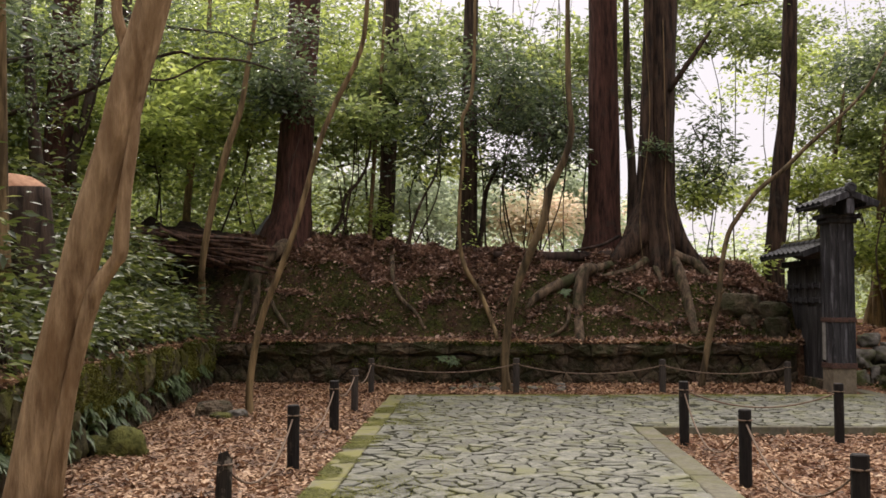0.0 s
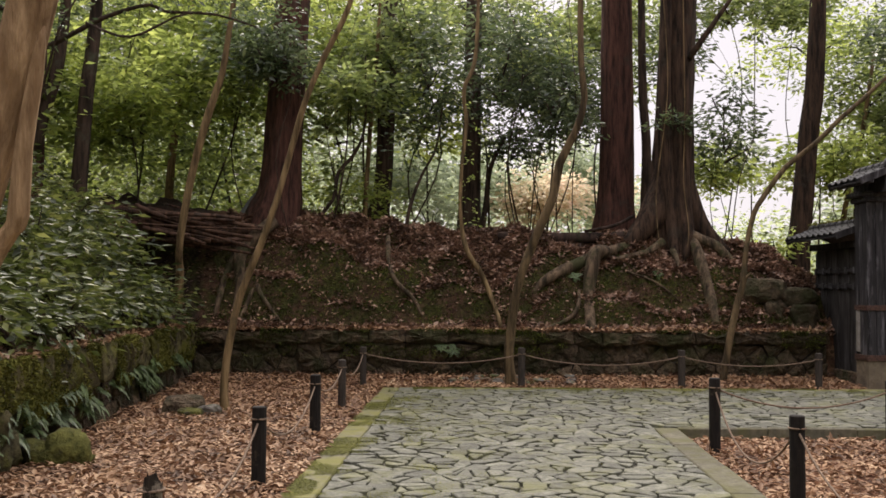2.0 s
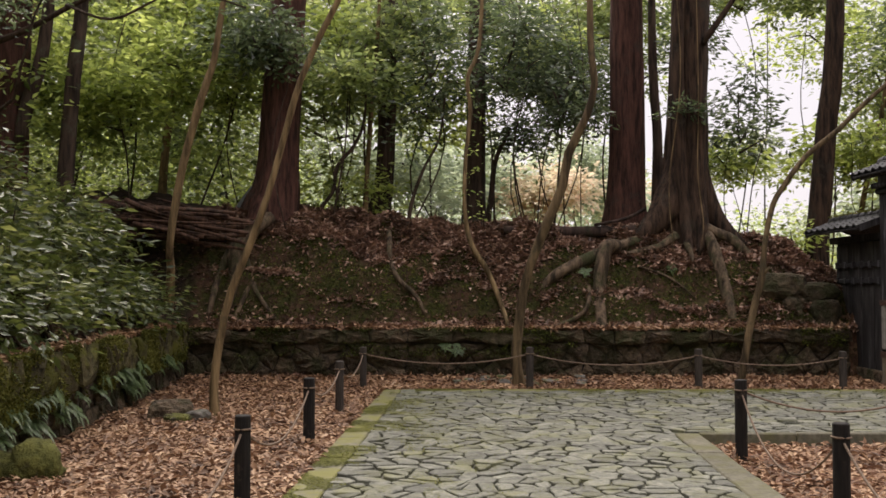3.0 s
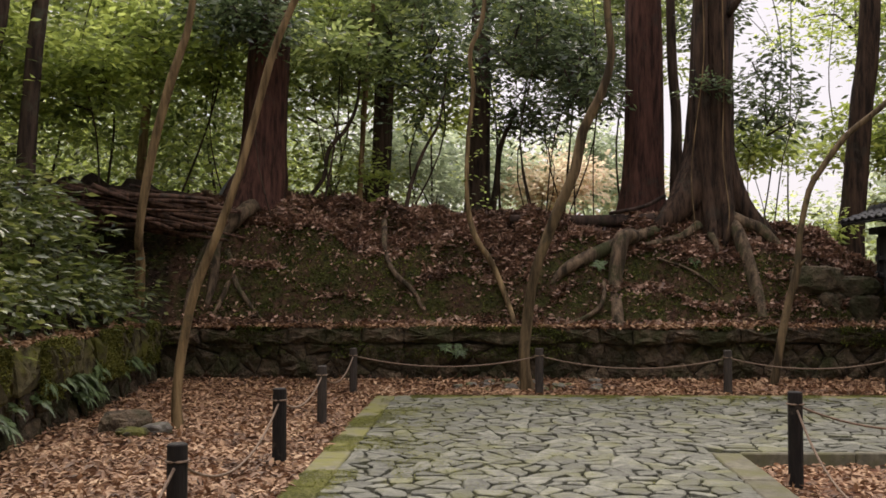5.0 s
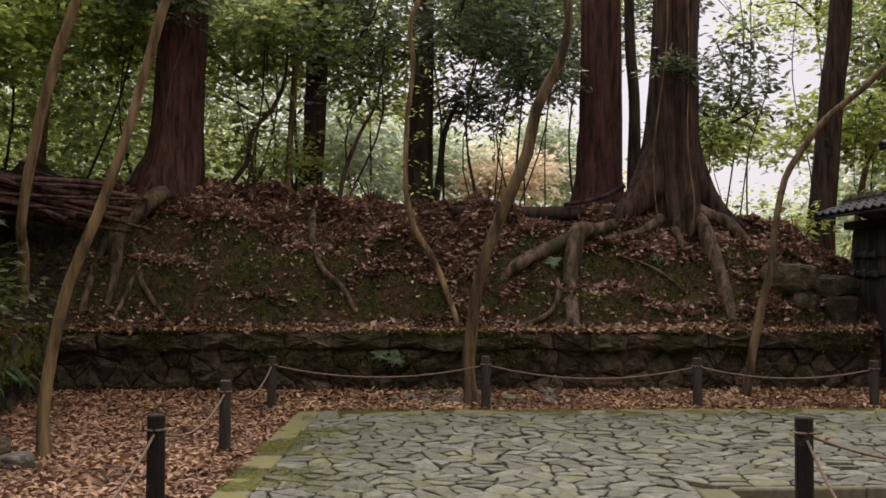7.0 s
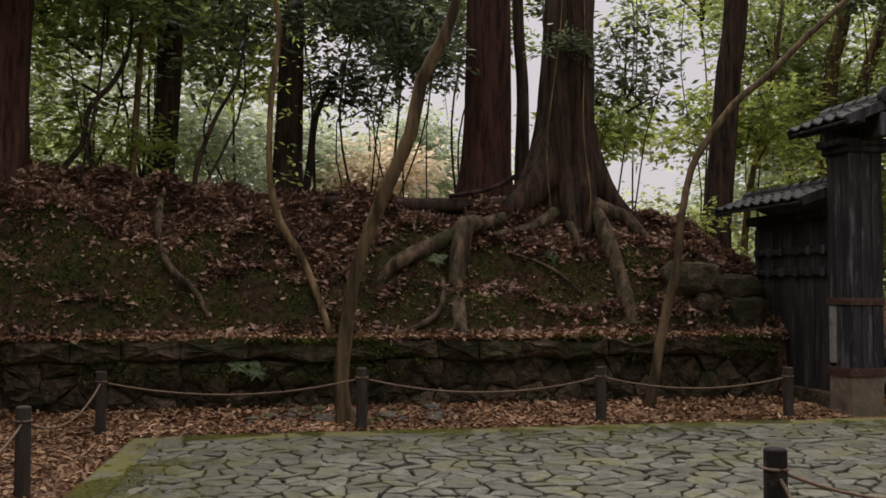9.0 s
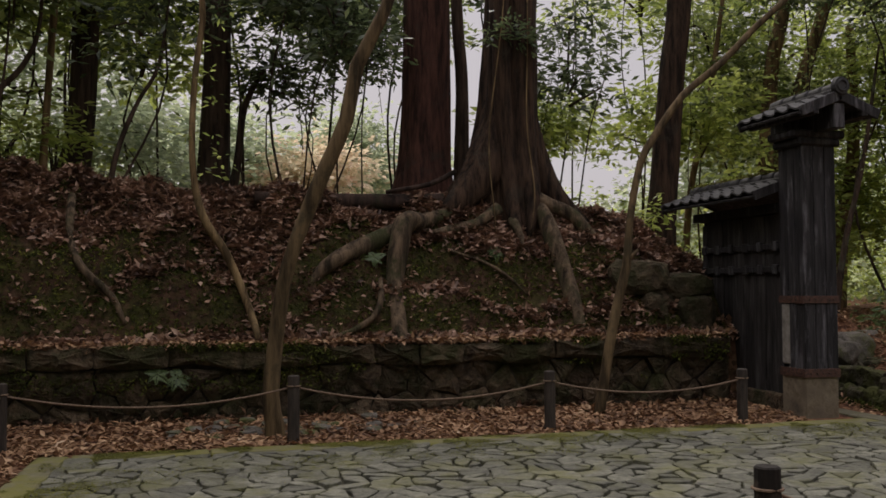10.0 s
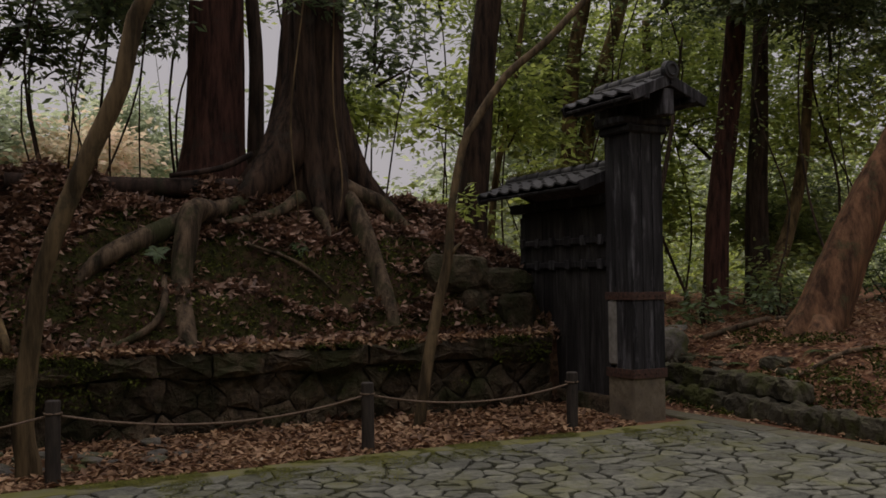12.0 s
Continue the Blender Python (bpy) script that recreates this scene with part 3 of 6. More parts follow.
kerb((path_left(-6), -6, 0), (path_left(15.93), 15.93, 0), -0.27)
kerb((path_right(-6), -6, 0), (path_right(11.55), 11.55, 0), 0.27, M_KERB2)
kerb((path_right(11.55) + 0.01, 11.55, 0), (7.2, 11.55, 0), 0.09, M_KERB2)
kerb((path_left(15.93) + 0.29, 15.93, 0), (6.94, 15.93, 0), -0.27)
kerb((6.96, 11.66, 0), (6.96, 17.2, 0), -0.3, M_KERB2)

# ---- retaining walls ----
wall_rng = np.random.default_rng(4)


def wall_core(name, label, a, b_):
    ob = part(name, boxed([(p + q) / 2 for p, q in zip(a, b_)], [abs(q - p) for p, q in zip(a, b_)]), M_BACKING)
    return tagged(ob, label, "retaining wall", kind="structure")


wall_back = wall_core("wall_north", "dark mossy dry-stone retaining wall below the bank", (-5.2, 17.72, -0.2), (6.3, 17.98, 0.82))
wall_left = wall_core("wall_west", "moss-grown stone retaining wall hung with ferns", (-0.2, -4, -0.2), (0.0, 17.62, 0.84))
for v in wall_left.data.vertices:
    v.co.x += side_wall(v.co.y) - 0.03


def wall_stones(u0, u1, rows, place, mat, parent, rng, size, bulge, jit=0.12):
    """Fitted stones on a wall's face: cells in (u, v), put in place by place(u, v, w)."""
    seeds = []
    v0, v1 = rows
    nv = max(1, round((v1 - v0) / size[1]))
    for k in range(nv):
        u = u0 + rng.uniform(0, size[0])
        while u < u1:
            seeds.append((u, v0 + (k + 0.5 + rng.uniform(-0.42, 0.42)) * (v1 - v0) / nv))
            u += size[0] * rng.uniform(0.65, 1.4)
    for s in seeds:
        near = [o for o in seeds if o != s and abs(o[0] - s[0]) < 2 and abs(o[1] - s[1]) < 1]
        poly = cell_polygon(s, near, [(0, 1, v1), (0, -1, -v0), (1, 0, u1), (-1, 0, -u0)])
        if len(poly) < 3:
            continue
        verts, faces, c = slab(poly, 0.001, bulge * rng.uniform(0.5, 1.5), 0.03, rng, 0.01, jit, 0.1, bulge * 0.9)
        me = bpy.data.meshes.new("stone")
        me.from_pydata([place(*p) for p in verts], [], faces)
        me.update()
        part("stone", me, mat, parent)


# ---- timber posts and ropes ----
def post(x, y, h, r, mat, label, z=0.0, lean=(0.0, 0.0)):
    ob = thing("rope_post", (x, y, z), label, "post", "posts along the path")
    bm = bmesh.new()
    bmesh.ops.create_cone(bm, cap_ends=True, segments=14, radius1=r * 1.03, radius2=r, depth=h + 0.15)
    for v in bm.verts:
        k = 1 + 0.04 * noise.noise(v.co * 9 + Vector((x, y, 0)))
        v.co = Vector((v.co.x * k, v.co.y * k, v.co.z))
    top = [e for e in bm.edges if all(v.co.z > 0 for v in e.verts)]
    if label.startswith("split"):
        for i, v in enumerate([v for v in bm.verts if v.co.z > 0]):
            v.co = Vector((v.co.x * 0.8, v.co.y * 0.7, v.co.z - 0.07 * (i % 3) - 0.03 * (i % 2)))
    else:
        bmesh.ops.bevel(bm, geom=top, offset=0.008, segments=1, affect="EDGES")
    bmesh.ops.transform(bm, matrix=Matrix.Translation((x, y, z + h / 2 - 0.075)) @ Euler((lean[0], lean[1], 0)).to_matrix().to_4x4(), verts=bm.verts)
    part("shaft", bm, mat, ob)
    angs = [i / 12 * 2 * math.pi for i in range(13)]
    v, f, caps = tube_arrays([(x + (r + 0.006) * math.cos(a), y + (r + 0.006) * math.sin(a), z + h - 0.1, 0.0075) for a in angs], 6, 0.05, 0.0)
    me = bpy.data.meshes.new("rope_loop")
    me.from_pydata(v.tolist(), [], f.tolist())
    part("rope_loop", me, M_ROPE, ob)
    return ob


BLACK, GREY = "round charred black timber post standing in fallen leaves", "weathered grey-brown timber post before the stone wall"
POSTS = {
    "l0": (-2.53, 5.84, 0.62, 0.066, M_SPLIT, "split and weathered post with a charred jagged top", 0.0, (0.0, 0.03)),
    "l1": (-2.385, 8.42, 0.655, 0.06, M_POST, BLACK, 0.0, (0.0, 0.0)),
    "l2": (-2.235, 11.13, 0.67, 0.06, M_POST, BLACK, 0.0, (0.0, 0.0)),
    "l3": (-2.135, 13.37, 0.665, 0.053, M_POSTOLD, GREY, 0.0, (0.0, 0.0)),
    "b1": (-2.035, 16.2, 0.66, 0.053, M_POSTOLD, GREY, 0.0, (0.0, 0.0)),
    "b2": (0.58, 16.14, 0.665, 0.058, M_POSTOLD, GREY, 0.0, (0.0, 0.0)),
    "b3": (3.23, 16.13, 0.64, 0.058, M_POSTOLD, GREY, 0.0, (0.0, 0.0)),
    "b4": (5.53, 16.17, 0.6, 0.058, M_POSTOLD, GREY, 0.0, (0.0, 0.0)),
    "r0": (1.84, 5.45, 0.74, 0.063, M_POST, BLACK, -0.1, (0.0, 0.0)),
    "r1": (1.95, 8.05, 0.75, 0.06, M_POST, BLACK, -0.1, (0.0, 0.0)),
    "r2": (2.09, 10.65, 0.8, 0.06, M_POST, BLACK, -0.1, (0.0, 0.0)),
    "r3": (4.1, 10.85, 0.76, 0.06, M_POST, BLACK, -0.1, (0.0, 0.0)),
}
for spec in POSTS.values():
    post(*spec)


def rope(a, b_, sag, end=None):
    pa, pb = POSTS[a], POSTS[b_]
    p = Vector((pa[0], pa[1], pa[6] + pa[2] - 0.11))
    q = end or Vector((pb[0], pb[1], pb[6] + pb[2] - 0.11))
    pts = []
    for i in range(9):
        t = i / 8
        c = p.lerp(q, t)
        pts.append((c.x, c.y, c.z - sag * 4 * t * (1 - t), 0.0095))
    ob = part("rope", tube("rope", pts, 6, 0.12, 0.0), M_ROPE)
    tagged(ob, "thin tan rope sagging between two posts", "rope", "ropes between the posts")


for a, b_, sag in (("l0", "l1", 0.34), ("l1", "l2", 0.3), ("l2", "l3", 0.17), ("l3", "b1", 0.2), ("b1", "b2", 0.15), ("b2", "b3", 0.16), ("b3", "b4", 0.13),
                   ("r0", "r1", 0.4), ("r2", "r3", 0.2), ("r1", "r2", 0.5)):
    rope(a, b_, sag)


# ---- the old gate: a cased post with its own roof, and a boarded wing ----
def slope_roof(parent, ridge_x, y0, y1, z_ridge, z_eave, half, tiles, name="tile"):
    """Rows of curved tiles on both slopes, a ridge of half-round tiles with an end boss."""
    run = math.hypot(half, z_ridge - z_eave)
    for side in (-1, 1):
        angle = math.atan2(z_ridge - z_eave, half) * side
        board = boxed((ridge_x + side * half / 2, (y0 + y1) / 2, (z_ridge + z_eave) / 2 - 0.045), (run, y1 - y0 - 0.06, 0.035), 0.005, Matrix.Rotation(angle, 4, "Y"))
        part("roof_board", board, M_GATEWOOD, parent)
        pitch = (y1 - y0) / tiles
        for i in range(tiles):
            yc = y0 + (i + 0.5) * pitch
            for k in range(3):
                u0, u1 = 0.04 + k * 0.32, 0.04 + (k + 1) * 0.32 + 0.02
                bm = bmesh.new()
                rows = []
                for u, lift in ((u0, 0.012), (u1, 0.03)):
                    row = []
                    for s in range(6):
                        t = s / 5
                        yy = yc + (t - 0.5) * pitch * 1.02
                        bulge = 0.03 * math.cos((t - 0.82) * 5.5) if t > 0.5 else -0.012 * math.sin(t * math.pi * 2)
                        row.append((ridge_x + side * half * u, yy, z_ridge + (z_eave - z_ridge) * u + lift + bulge))
                    rows.append(row)
                vs = [[bm.verts.new(p) for p in row] for row in rows]
                lo = [[bm.verts.new((p[0], p[1], p[2] - 0.022)) for p in row] for row in rows]
                for s in range(5):
                    bm.faces.new((vs[0][s], vs[0][s + 1], vs[1][s + 1], vs[1][s]))
                    bm.faces.new((lo[0][s + 1], lo[0][s], lo[1][s], lo[1][s + 1]))
                    bm.faces.new((vs[1][s], vs[1][s + 1], lo[1][s + 1], lo[1][s]))
                    bm.faces.new((vs[0][s + 1], vs[0][s], lo[0][s], lo[0][s + 1]))
                for s in (0, 5):
                    bm.faces.new((vs[0][s], vs[1][s], lo[1][s], lo[0][s]))
                bmesh.ops.recalc_face_normals(bm, faces=bm.faces)
                part(name, bm, M_GATETILE, parent)
    n = max(3, round((y1 - y0) / 0.24))
    for i in range(n):
        a = y0 + (y1 - y0) * i / n
        b_ = y0 + (y1 - y0) * (i + 1) / n + 0.02
        me = tube("ridge_tile", [(ridge_x, a, z_ridge + 0.05, 0.075), (ridge_x, (a + b_) / 2, z_ridge + 0.05, 0.07), (ridge_x, b_, z_ridge + 0.05, 0.06)], 12, 0.1, 0.0)
        part("ridge_tile", me, M_GATETILE, parent)
    part("ridge_course", boxed((ridge_x, (y0 + y1) / 2, z_ridge + 0.005), (0.2, y1 - y0 - 0.02, 0.05), 0.01), M_GATETILE, parent)
    boss = bmesh.new()
    bmesh.ops.create_cone(boss, cap_ends=True, segments=20, radius1=0.105, radius2=0.095, depth=0.06,
                          matrix=Matrix.Translation((ridge_x, y0 - 0.02, z_ridge + 0.07)) @ Matrix.Rotation(radians(90), 4, "X"))
    part("end_boss", boss, M_GATETILE, parent)
    ringv, ringf, caps = tube_arrays([(ridge_x + 0.06 * math.cos(a), y0 - 0.055, z_ridge + 0.07 + 0.06 * math.sin(a), 0.012) for a in np.linspace(0, 2 * math.pi, 13)], 6, 0.05, 0.0)
    ring = bpy.data.meshes.new("boss_ring")
    ring.from_pydata(ringv.tolist(), [], ringf.tolist())
    part("boss_ring", ring, M_GATETILE, parent)
    for side in (-1, 1):
        angle = math.atan2(z_ridge - z_eave, half) * side
        for y in (y0, y1):
            part("verge_board", boxed((ridge_x + side * half / 2, y, (z_ridge + z_eave) / 2 - 0.03), (run + 0.02, 0.045, 0.12), 0.008, Matrix.Rotation(angle, 4, "Y")), M_GATEWOOD, parent)


PX, PY = 6.6, 16.43
gate_post = thing("gate_post", (PX, PY, 0), "tall blackened timber-cased gate post with a small tiled roof", "gate")
part("footing", boxed((PX, PY, 0.19), (0.44, 0.44, 0.58), 0.012), M_CONC, gate_post, "worn pale concrete footing")
part("core", boxed((PX, PY, 1.9), (0.34, 0.34, 2.86), 0.01), M_PLASTER, gate_post, "bare pale core showing where a board is gone")
part("bare_patch", boxed((PX - 0.195, PY + 0.125, 0.96), (0.06, 0.18, 0.72), 0.02), M_PLASTER, gate_post, "pale bare patch")
BW = 0.15
for k in range(3):
    off = (k - 1) * BW
    part("casing_board", boxed((PX + off, PY - 0.2, 1.9 + 0.01 * k), (BW - 0.006, 0.045, 2.82), 0.006), M_GATEWOOD, gate_post)
    part("casing_board", boxed((PX + off, PY + 0.2, 1.9), (BW - 0.006, 0.045, 2.82), 0.006), M_GATEWOOD, gate_post)
    part("casing_board", boxed((PX + 0.2, PY + off * 0.9, 1.9), (0.045, BW - 0.02, 2.82), 0.006), M_GATEWOOD, gate_post)
for k, (z0, z1) in enumerate(((0.5, 3.3), (0.5, 3.3), (1.4, 3.3))):
    off = (k - 1) * 0.135
    part("casing_board", boxed((PX - 0.2, PY + off, (z0 + z1) / 2), (0.045, 0.127, z1 - z0), 0.006), M_GATEWOOD, gate_post)
for z, h in ((0.52, 0.1), (1.36, 0.085)):
    for sx, sy, lx, ly in ((-1, 0, 0.012, 0.47), (1, 0, 0.012, 0.47), (0, -1, 0.47, 0.012), (0, 1, 0.47, 0.012)):
        band = part("iron_band", boxed((PX + sx * 0.231, PY + sy * 0.231, z), (lx, ly, h), 0.002), M_IRON, gate_post, "rusted iron strap")
        for k in range(5):
            along = -0.16 + 0.08 * k
            part("stud", boxed((PX + sx * 0.24 + abs(sy) * along, PY + sy * 0.24 + abs(sx) * along, z), (0.016, 0.016, 0.016), 0.003), M_IRON, band)
for z, w in ((3.18, 0.56), (3.27, 0.7)):
    part("bracket", boxed((PX, PY, z), (w, 0.52, 0.09), 0.02), M_GATEWOOD, gate_post)
part("ridge_beam", boxed((PX, 16.42, 3.42), (0.14, 1.2, 0.28), 0.01), M_GATEWOOD, gate_post)
for sx in (-0.32, 0.32):
    part("purlin", boxed((PX + sx, 16.42, 3.46), (0.08, 1.24, 0.08), 0.01), M_GATEWOOD, gate_post)
slope_roof(gate_post, PX, 15.82, 17.02, 3.68, 3.48, 0.5, 5)

wing = thing("gate_wing", (6.6, 17.6, 0), "black boarded wing wall of the gate under a tiled coping", "gate")
part("plinth", boxed((6.6, 17.6, 0.1), (0.3, 1.9, 0.26), 0.02), M_STONE, wing)
for k in range(8):
    y = 16.78 + k * 0.235
    part("board", boxed((6.505 + (0.014 if k % 2 else 0.0) + 0.004 * math.sin(k * 3), y, 1.3 + 0.012 * math.sin(k * 5)), (0.03, 0.244, 2.2), 0.006, Matrix.Rotation(0.006 * math.sin(k * 7), 4, "X")), M_WINGWOOD, wing)
for z in (1.72, 2.0):
    for k in range(6):
        part("rail_block", boxed((6.455, 16.85 + k * 0.32, z), (0.04, 0.1, 0.12), 0.008), M_GATEWOOD, wing)
    part("rail", boxed((6.47, 17.6, z), (0.04, 1.86, 0.07), 0.006), M_GATEWOOD, wing)
part("back_board", boxed((6.66, 17.6, 1.3), (0.05, 1.86, 2.24), 0.005), M_GATEWOOD, wing)
part("end_post", boxed((6.58, 18.52, 1.2), (0.16, 0.14, 2.3), 0.01), M_GATEWOOD, wing)
part("leaning_board", boxed((6.4, 18.62, 0.72), (0.04, 0.16, 1.5), 0.006, Matrix.Rotation(radians(-6), 4, "X")), M_GATEWOOD, wing)
part("wall_plate", boxed((6.58, 17.62, 2.46), (0.3, 2.2, 0.12), 0.01), M_GATEWOOD, wing)
slope_roof(wing, 6.56, 16.68, 18.9, 2.8, 2.62, 0.5, 9)


moss_at = np.random.default_rng(17)
ridge_y = moss_at.uniform(16.9, 18.9, 2200)
ridge_y = ridge_y[np.sin(ridge_y * 21) + moss_at.normal(size=2200) * 0.5 > 0]
on_ridge = np.stack([6.56 + moss_at.normal(size=len(ridge_y)) * 0.045, ridge_y, 2.91 + moss_at.uniform(0, 0.02, len(ridge_y))], -1)
tagged(part("moss_tufts", leaves("moss_tufts", on_ridge, 0.04, 0.02, 18, 0.3, -0.1, 0.2), L_MOSSTOP), "tufts of moss growing along the tiled coping", "moss", kind="stuff")


# ---- trees that stand in the court and on the banks ----
def limb(parent, name, pts, mat, segs=8, step=0.2, rough=0.06, flute=0.0, seed=0, label=""):
    return part(name, tube(name, pts, segs, step, rough, flute, seed), mat, parent, label)


def crown_part(parent, groups, length, width, mat, seed, per=26, spread=0.3, flat=0.5, droop=0.2):
    """groups: (centre, radii, sprays)."""
    rng = np.random.default_rng(seed)
    cs = np.vstack([crown_centres(c, r, n, rng) for c, r, n in groups])
    return part("crown", sprays("crown", cs, per, spread, length, width, seed, flat, droop), mat, parent)


def standing_tree(name, label, pts, mat, segs=14, flute=0.0, seed=0, rough=0.06, extra=(), crown=(), leaf=None, lsize=(0.1, 0.045), per=26, spread=0.32):
    ob = thing(name, pts[0][:3], label, "tree")
    limb(ob, "trunk", pts, mat, segs, 0.22, rough, flute, seed)
    for k, e in enumerate(extra):
        limb(ob, "branch", e, mat, 8, 0.2, rough, 0, seed + k + 1)
    if crown:
        crown_part(ob, crown, *lsize, leaf, seed + 40, per, spread)
    return ob


# the pale leaning tree beside the path, forked near its foot
standing_tree("leaning_tree", "smooth tan-barked leaning tree forked low beside the path",
              [(-3.94, 5.79, -0.12, 0.211), (-3.86, 5.79, 0.3, 0.169), (-3.76, 5.79, 1.01, 0.14), (-3.64, 5.79, 1.56, 0.129), (-3.51, 5.79, 2.13, 0.127), (-3.35, 5.79, 2.69, 0.122),
               (-3.2, 5.79, 3.35, 0.12), (-3.06, 5.79, 3.85, 0.111), (-2.86, 5.9, 5.18, 0.096), (-2.75, 6, 7.8, 0.064), (-2.64, 6.1, 9.88, 0.032)], M_PALE, 24, 0, 3, 0.08,
              [[(-3.71, 5.75, 0.19, 0.085), (-3.65, 5.74, 0.61, 0.063), (-3.59, 5.73, 1.01, 0.057), (-3.53, 5.73, 1.3, 0.055), (-3.43, 5.73, 1.71, 0.063), (-3.29, 5.73, 1.94, 0.051), (-3.25, 5.73, 2.02, 0.059),
                (-3.23, 5.73, 2.41, 0.049), (-3.18, 5.75, 2.83, 0.04), (-3.16, 5.77, 3.14, 0.021)],
               [(-3.28, 6, 3.3, 0.064), (-3.41, 6.31, 3.61, 0.057), (-3.5, 6.31, 3.88, 0.047), (-3.55, 6.41, 4.45, 0.04), (-3.69, 6.62, 6.23, 0.021)]],
              [((-2.74, 5.9, 9.57), (2.2, 2.2, 1.4), 60)], L_MID)
# slender trees in the court
standing_tree("slender_tree", "slender leaning tree with pale knotted bark in the leaf litter",
              [(-3.62, 13.03, -0.14, 0.085), (-3.64, 13.03, 0.12, 0.07), (-3.65, 13.03, 0.4, 0.06), (-3.58, 13.03, 0.98, 0.055), (-3.45, 13.03, 1.55, 0.051), (-3.22, 13.03, 2.14, 0.051), (-3, 13.03, 2.78, 0.046),
               (-2.81, 13.03, 3.48, 0.043), (-2.72, 13.03, 3.82, 0.047), (-2.61, 13.03, 4.19, 0.043), (-2.38, 13.03, 4.74, 0.043), (-2.06, 13.03, 5.43, 0.039), (-1.96, 13.03, 6.22, 0.038), (-1.85, 13.14, 8.45, 0.025)],
              M_SLIM, 12, 0, 5, 0.09, [], [((-1.74, 13.14, 9.1), (1.8, 1.8, 1.2), 30)], L_MID)
standing_tree("slender_tree", "slender crooked tree with brown bark before the stone wall",
              [(0.45, 16.5, -0.1, 0.111), (0.43, 16.48, 0.16, 0.087), (0.39, 16.48, 0.44, 0.077), (0.44, 16.45, 1.03, 0.071), (0.55, 16.4, 1.73, 0.067), (0.82, 16.3, 2.5, 0.072), (1.1, 16.2, 3.19, 0.068), (1.21, 16.2, 3.74, 0.066),
               (1.47, 16.1, 4.28, 0.057), (1.61, 16.1, 4.84, 0.052), (1.55, 16.1, 5.46, 0.051), (1.57, 16.2, 7.85, 0.035), (1.68, 16.2, 9.42, 0.02)],
              M_SLIMBACKLIT, 14, 0, 8, 0.09, [], [((1.69, 16.2, 9.82), (1.9, 1.9, 1.2), 40)], L_MID)
standing_tree("slender_tree", "thin crooked sapling bowing over towards the gate",
              [(4.18, 17.05, -0.11, 0.089), (4.2, 17, 0.1, 0.069), (4.31, 17, 0.76, 0.063), (4.44, 17, 1.35, 0.059), (4.55, 17, 1.74, 0.057), (4.58, 17, 2.05, 0.051), (4.62, 17, 2.41, 0.045), (4.75, 17, 2.98, 0.045), (4.93, 17, 3.29, 0.045),
               (5.31, 17, 3.8, 0.045), (5.85, 17, 4.24, 0.042), (6.33, 17, 4.71, 0.039), (6.74, 17, 5.07, 0.036), (7.54, 17.2, 5.81, 0.026), (8.15, 17.4, 6.73, 0.014)],
              M_SLIMBACKLIT, 10, 0, 9, 0.09, [[(4.56, 17, 1.81, 0.042), (4.68, 16.95, 1.95, 0.016)]], [((8.14, 17.6, 7.04), (1.2, 1.2, 0.8), 26)], L_MID)
def on_bank(x, z):
    """How far back the face of the bank reaches the height z."""
    ys = np.linspace(17.75, 20.2, 120)
    hs = height(np.full(120, x), ys)
    hit = np.nonzero(hs >= z)[0]
    return float(ys[hit[0]]) if len(hit) else 19.6


def hug(pts, sink=0.4):
    return [(x, min(y, on_bank(x, z) - sink * r), z, 0.9 * r) if i else (x, y, z, r) for i, (x, y, z, r) in enumerate(pts)]


# large trunks on the crest
CEDAR = "tall red-brown cedar trunk rooted on top of the bank"
standing_tree("cedar", "broad red-brown cedar at the crest above bared roots",
              [(-4.13, 19.6, 2.39, 0.651), (-4.07, 19.6, 3.06, 0.525), (-3.97, 19.6, 3.42, 0.441), (-3.93, 19.6, 3.99, 0.38), (-3.89, 19.6, 4.97, 0.359), (-3.81, 19.6, 6.45, 0.347), (-3.63, 19.6, 10.44, 0.295), (-3.49, 19.6, 16.7, 0.148)],
              M_CEDAR, 28, 0.1, 2, 0.04, [], [((-3.49, 19.6, 14.11), (2.6, 2.6, 3.0), 110)], L_DARK)
standing_tree("cedar", "slim dark cedar trunk behind the crest of the bank",
              [(-2.17, 22.5, 2.4, 0.313), (-2.15, 22.5, 3.17, 0.271), (-2.04, 22.5, 3.85, 0.214), (-1.98, 22.5, 5.02, 0.203), (-1.93, 22.5, 7.31, 0.198), (-1.72, 22.5, 16.61, 0.105)],
              M_DARKBARK, 18, 0.06, 4, 0.05, [], [((-1.77, 22.5, 12.96), (2.3, 2.3, 2.6), 70)], L_DARK)
standing_tree("cedar", "dark ivy-hung trunk behind the crest of the bank",
              [(-0.02, 22.5, 2.29, 0.354), (-0.01, 22.5, 2.95, 0.291), (0.01, 22.5, 3.87, 0.248), (0.04, 22.5, 5.04, 0.219), (0.07, 22.5, 7.37, 0.198), (0.23, 22.5, 15.56, 0.105)],
              M_DARKBARK, 18, 0.06, 6, 0.05, [[(0.23, 22.4, 2.59, 0.083), (0.37, 22.3, 3.61, 0.062), (0.47, 22.3, 4.43, 0.052), (0.82, 22.3, 5.15, 0.031)]],
              [((0.18, 22.5, 12.43), (2.2, 2.2, 2.4), 60)], L_DARK)
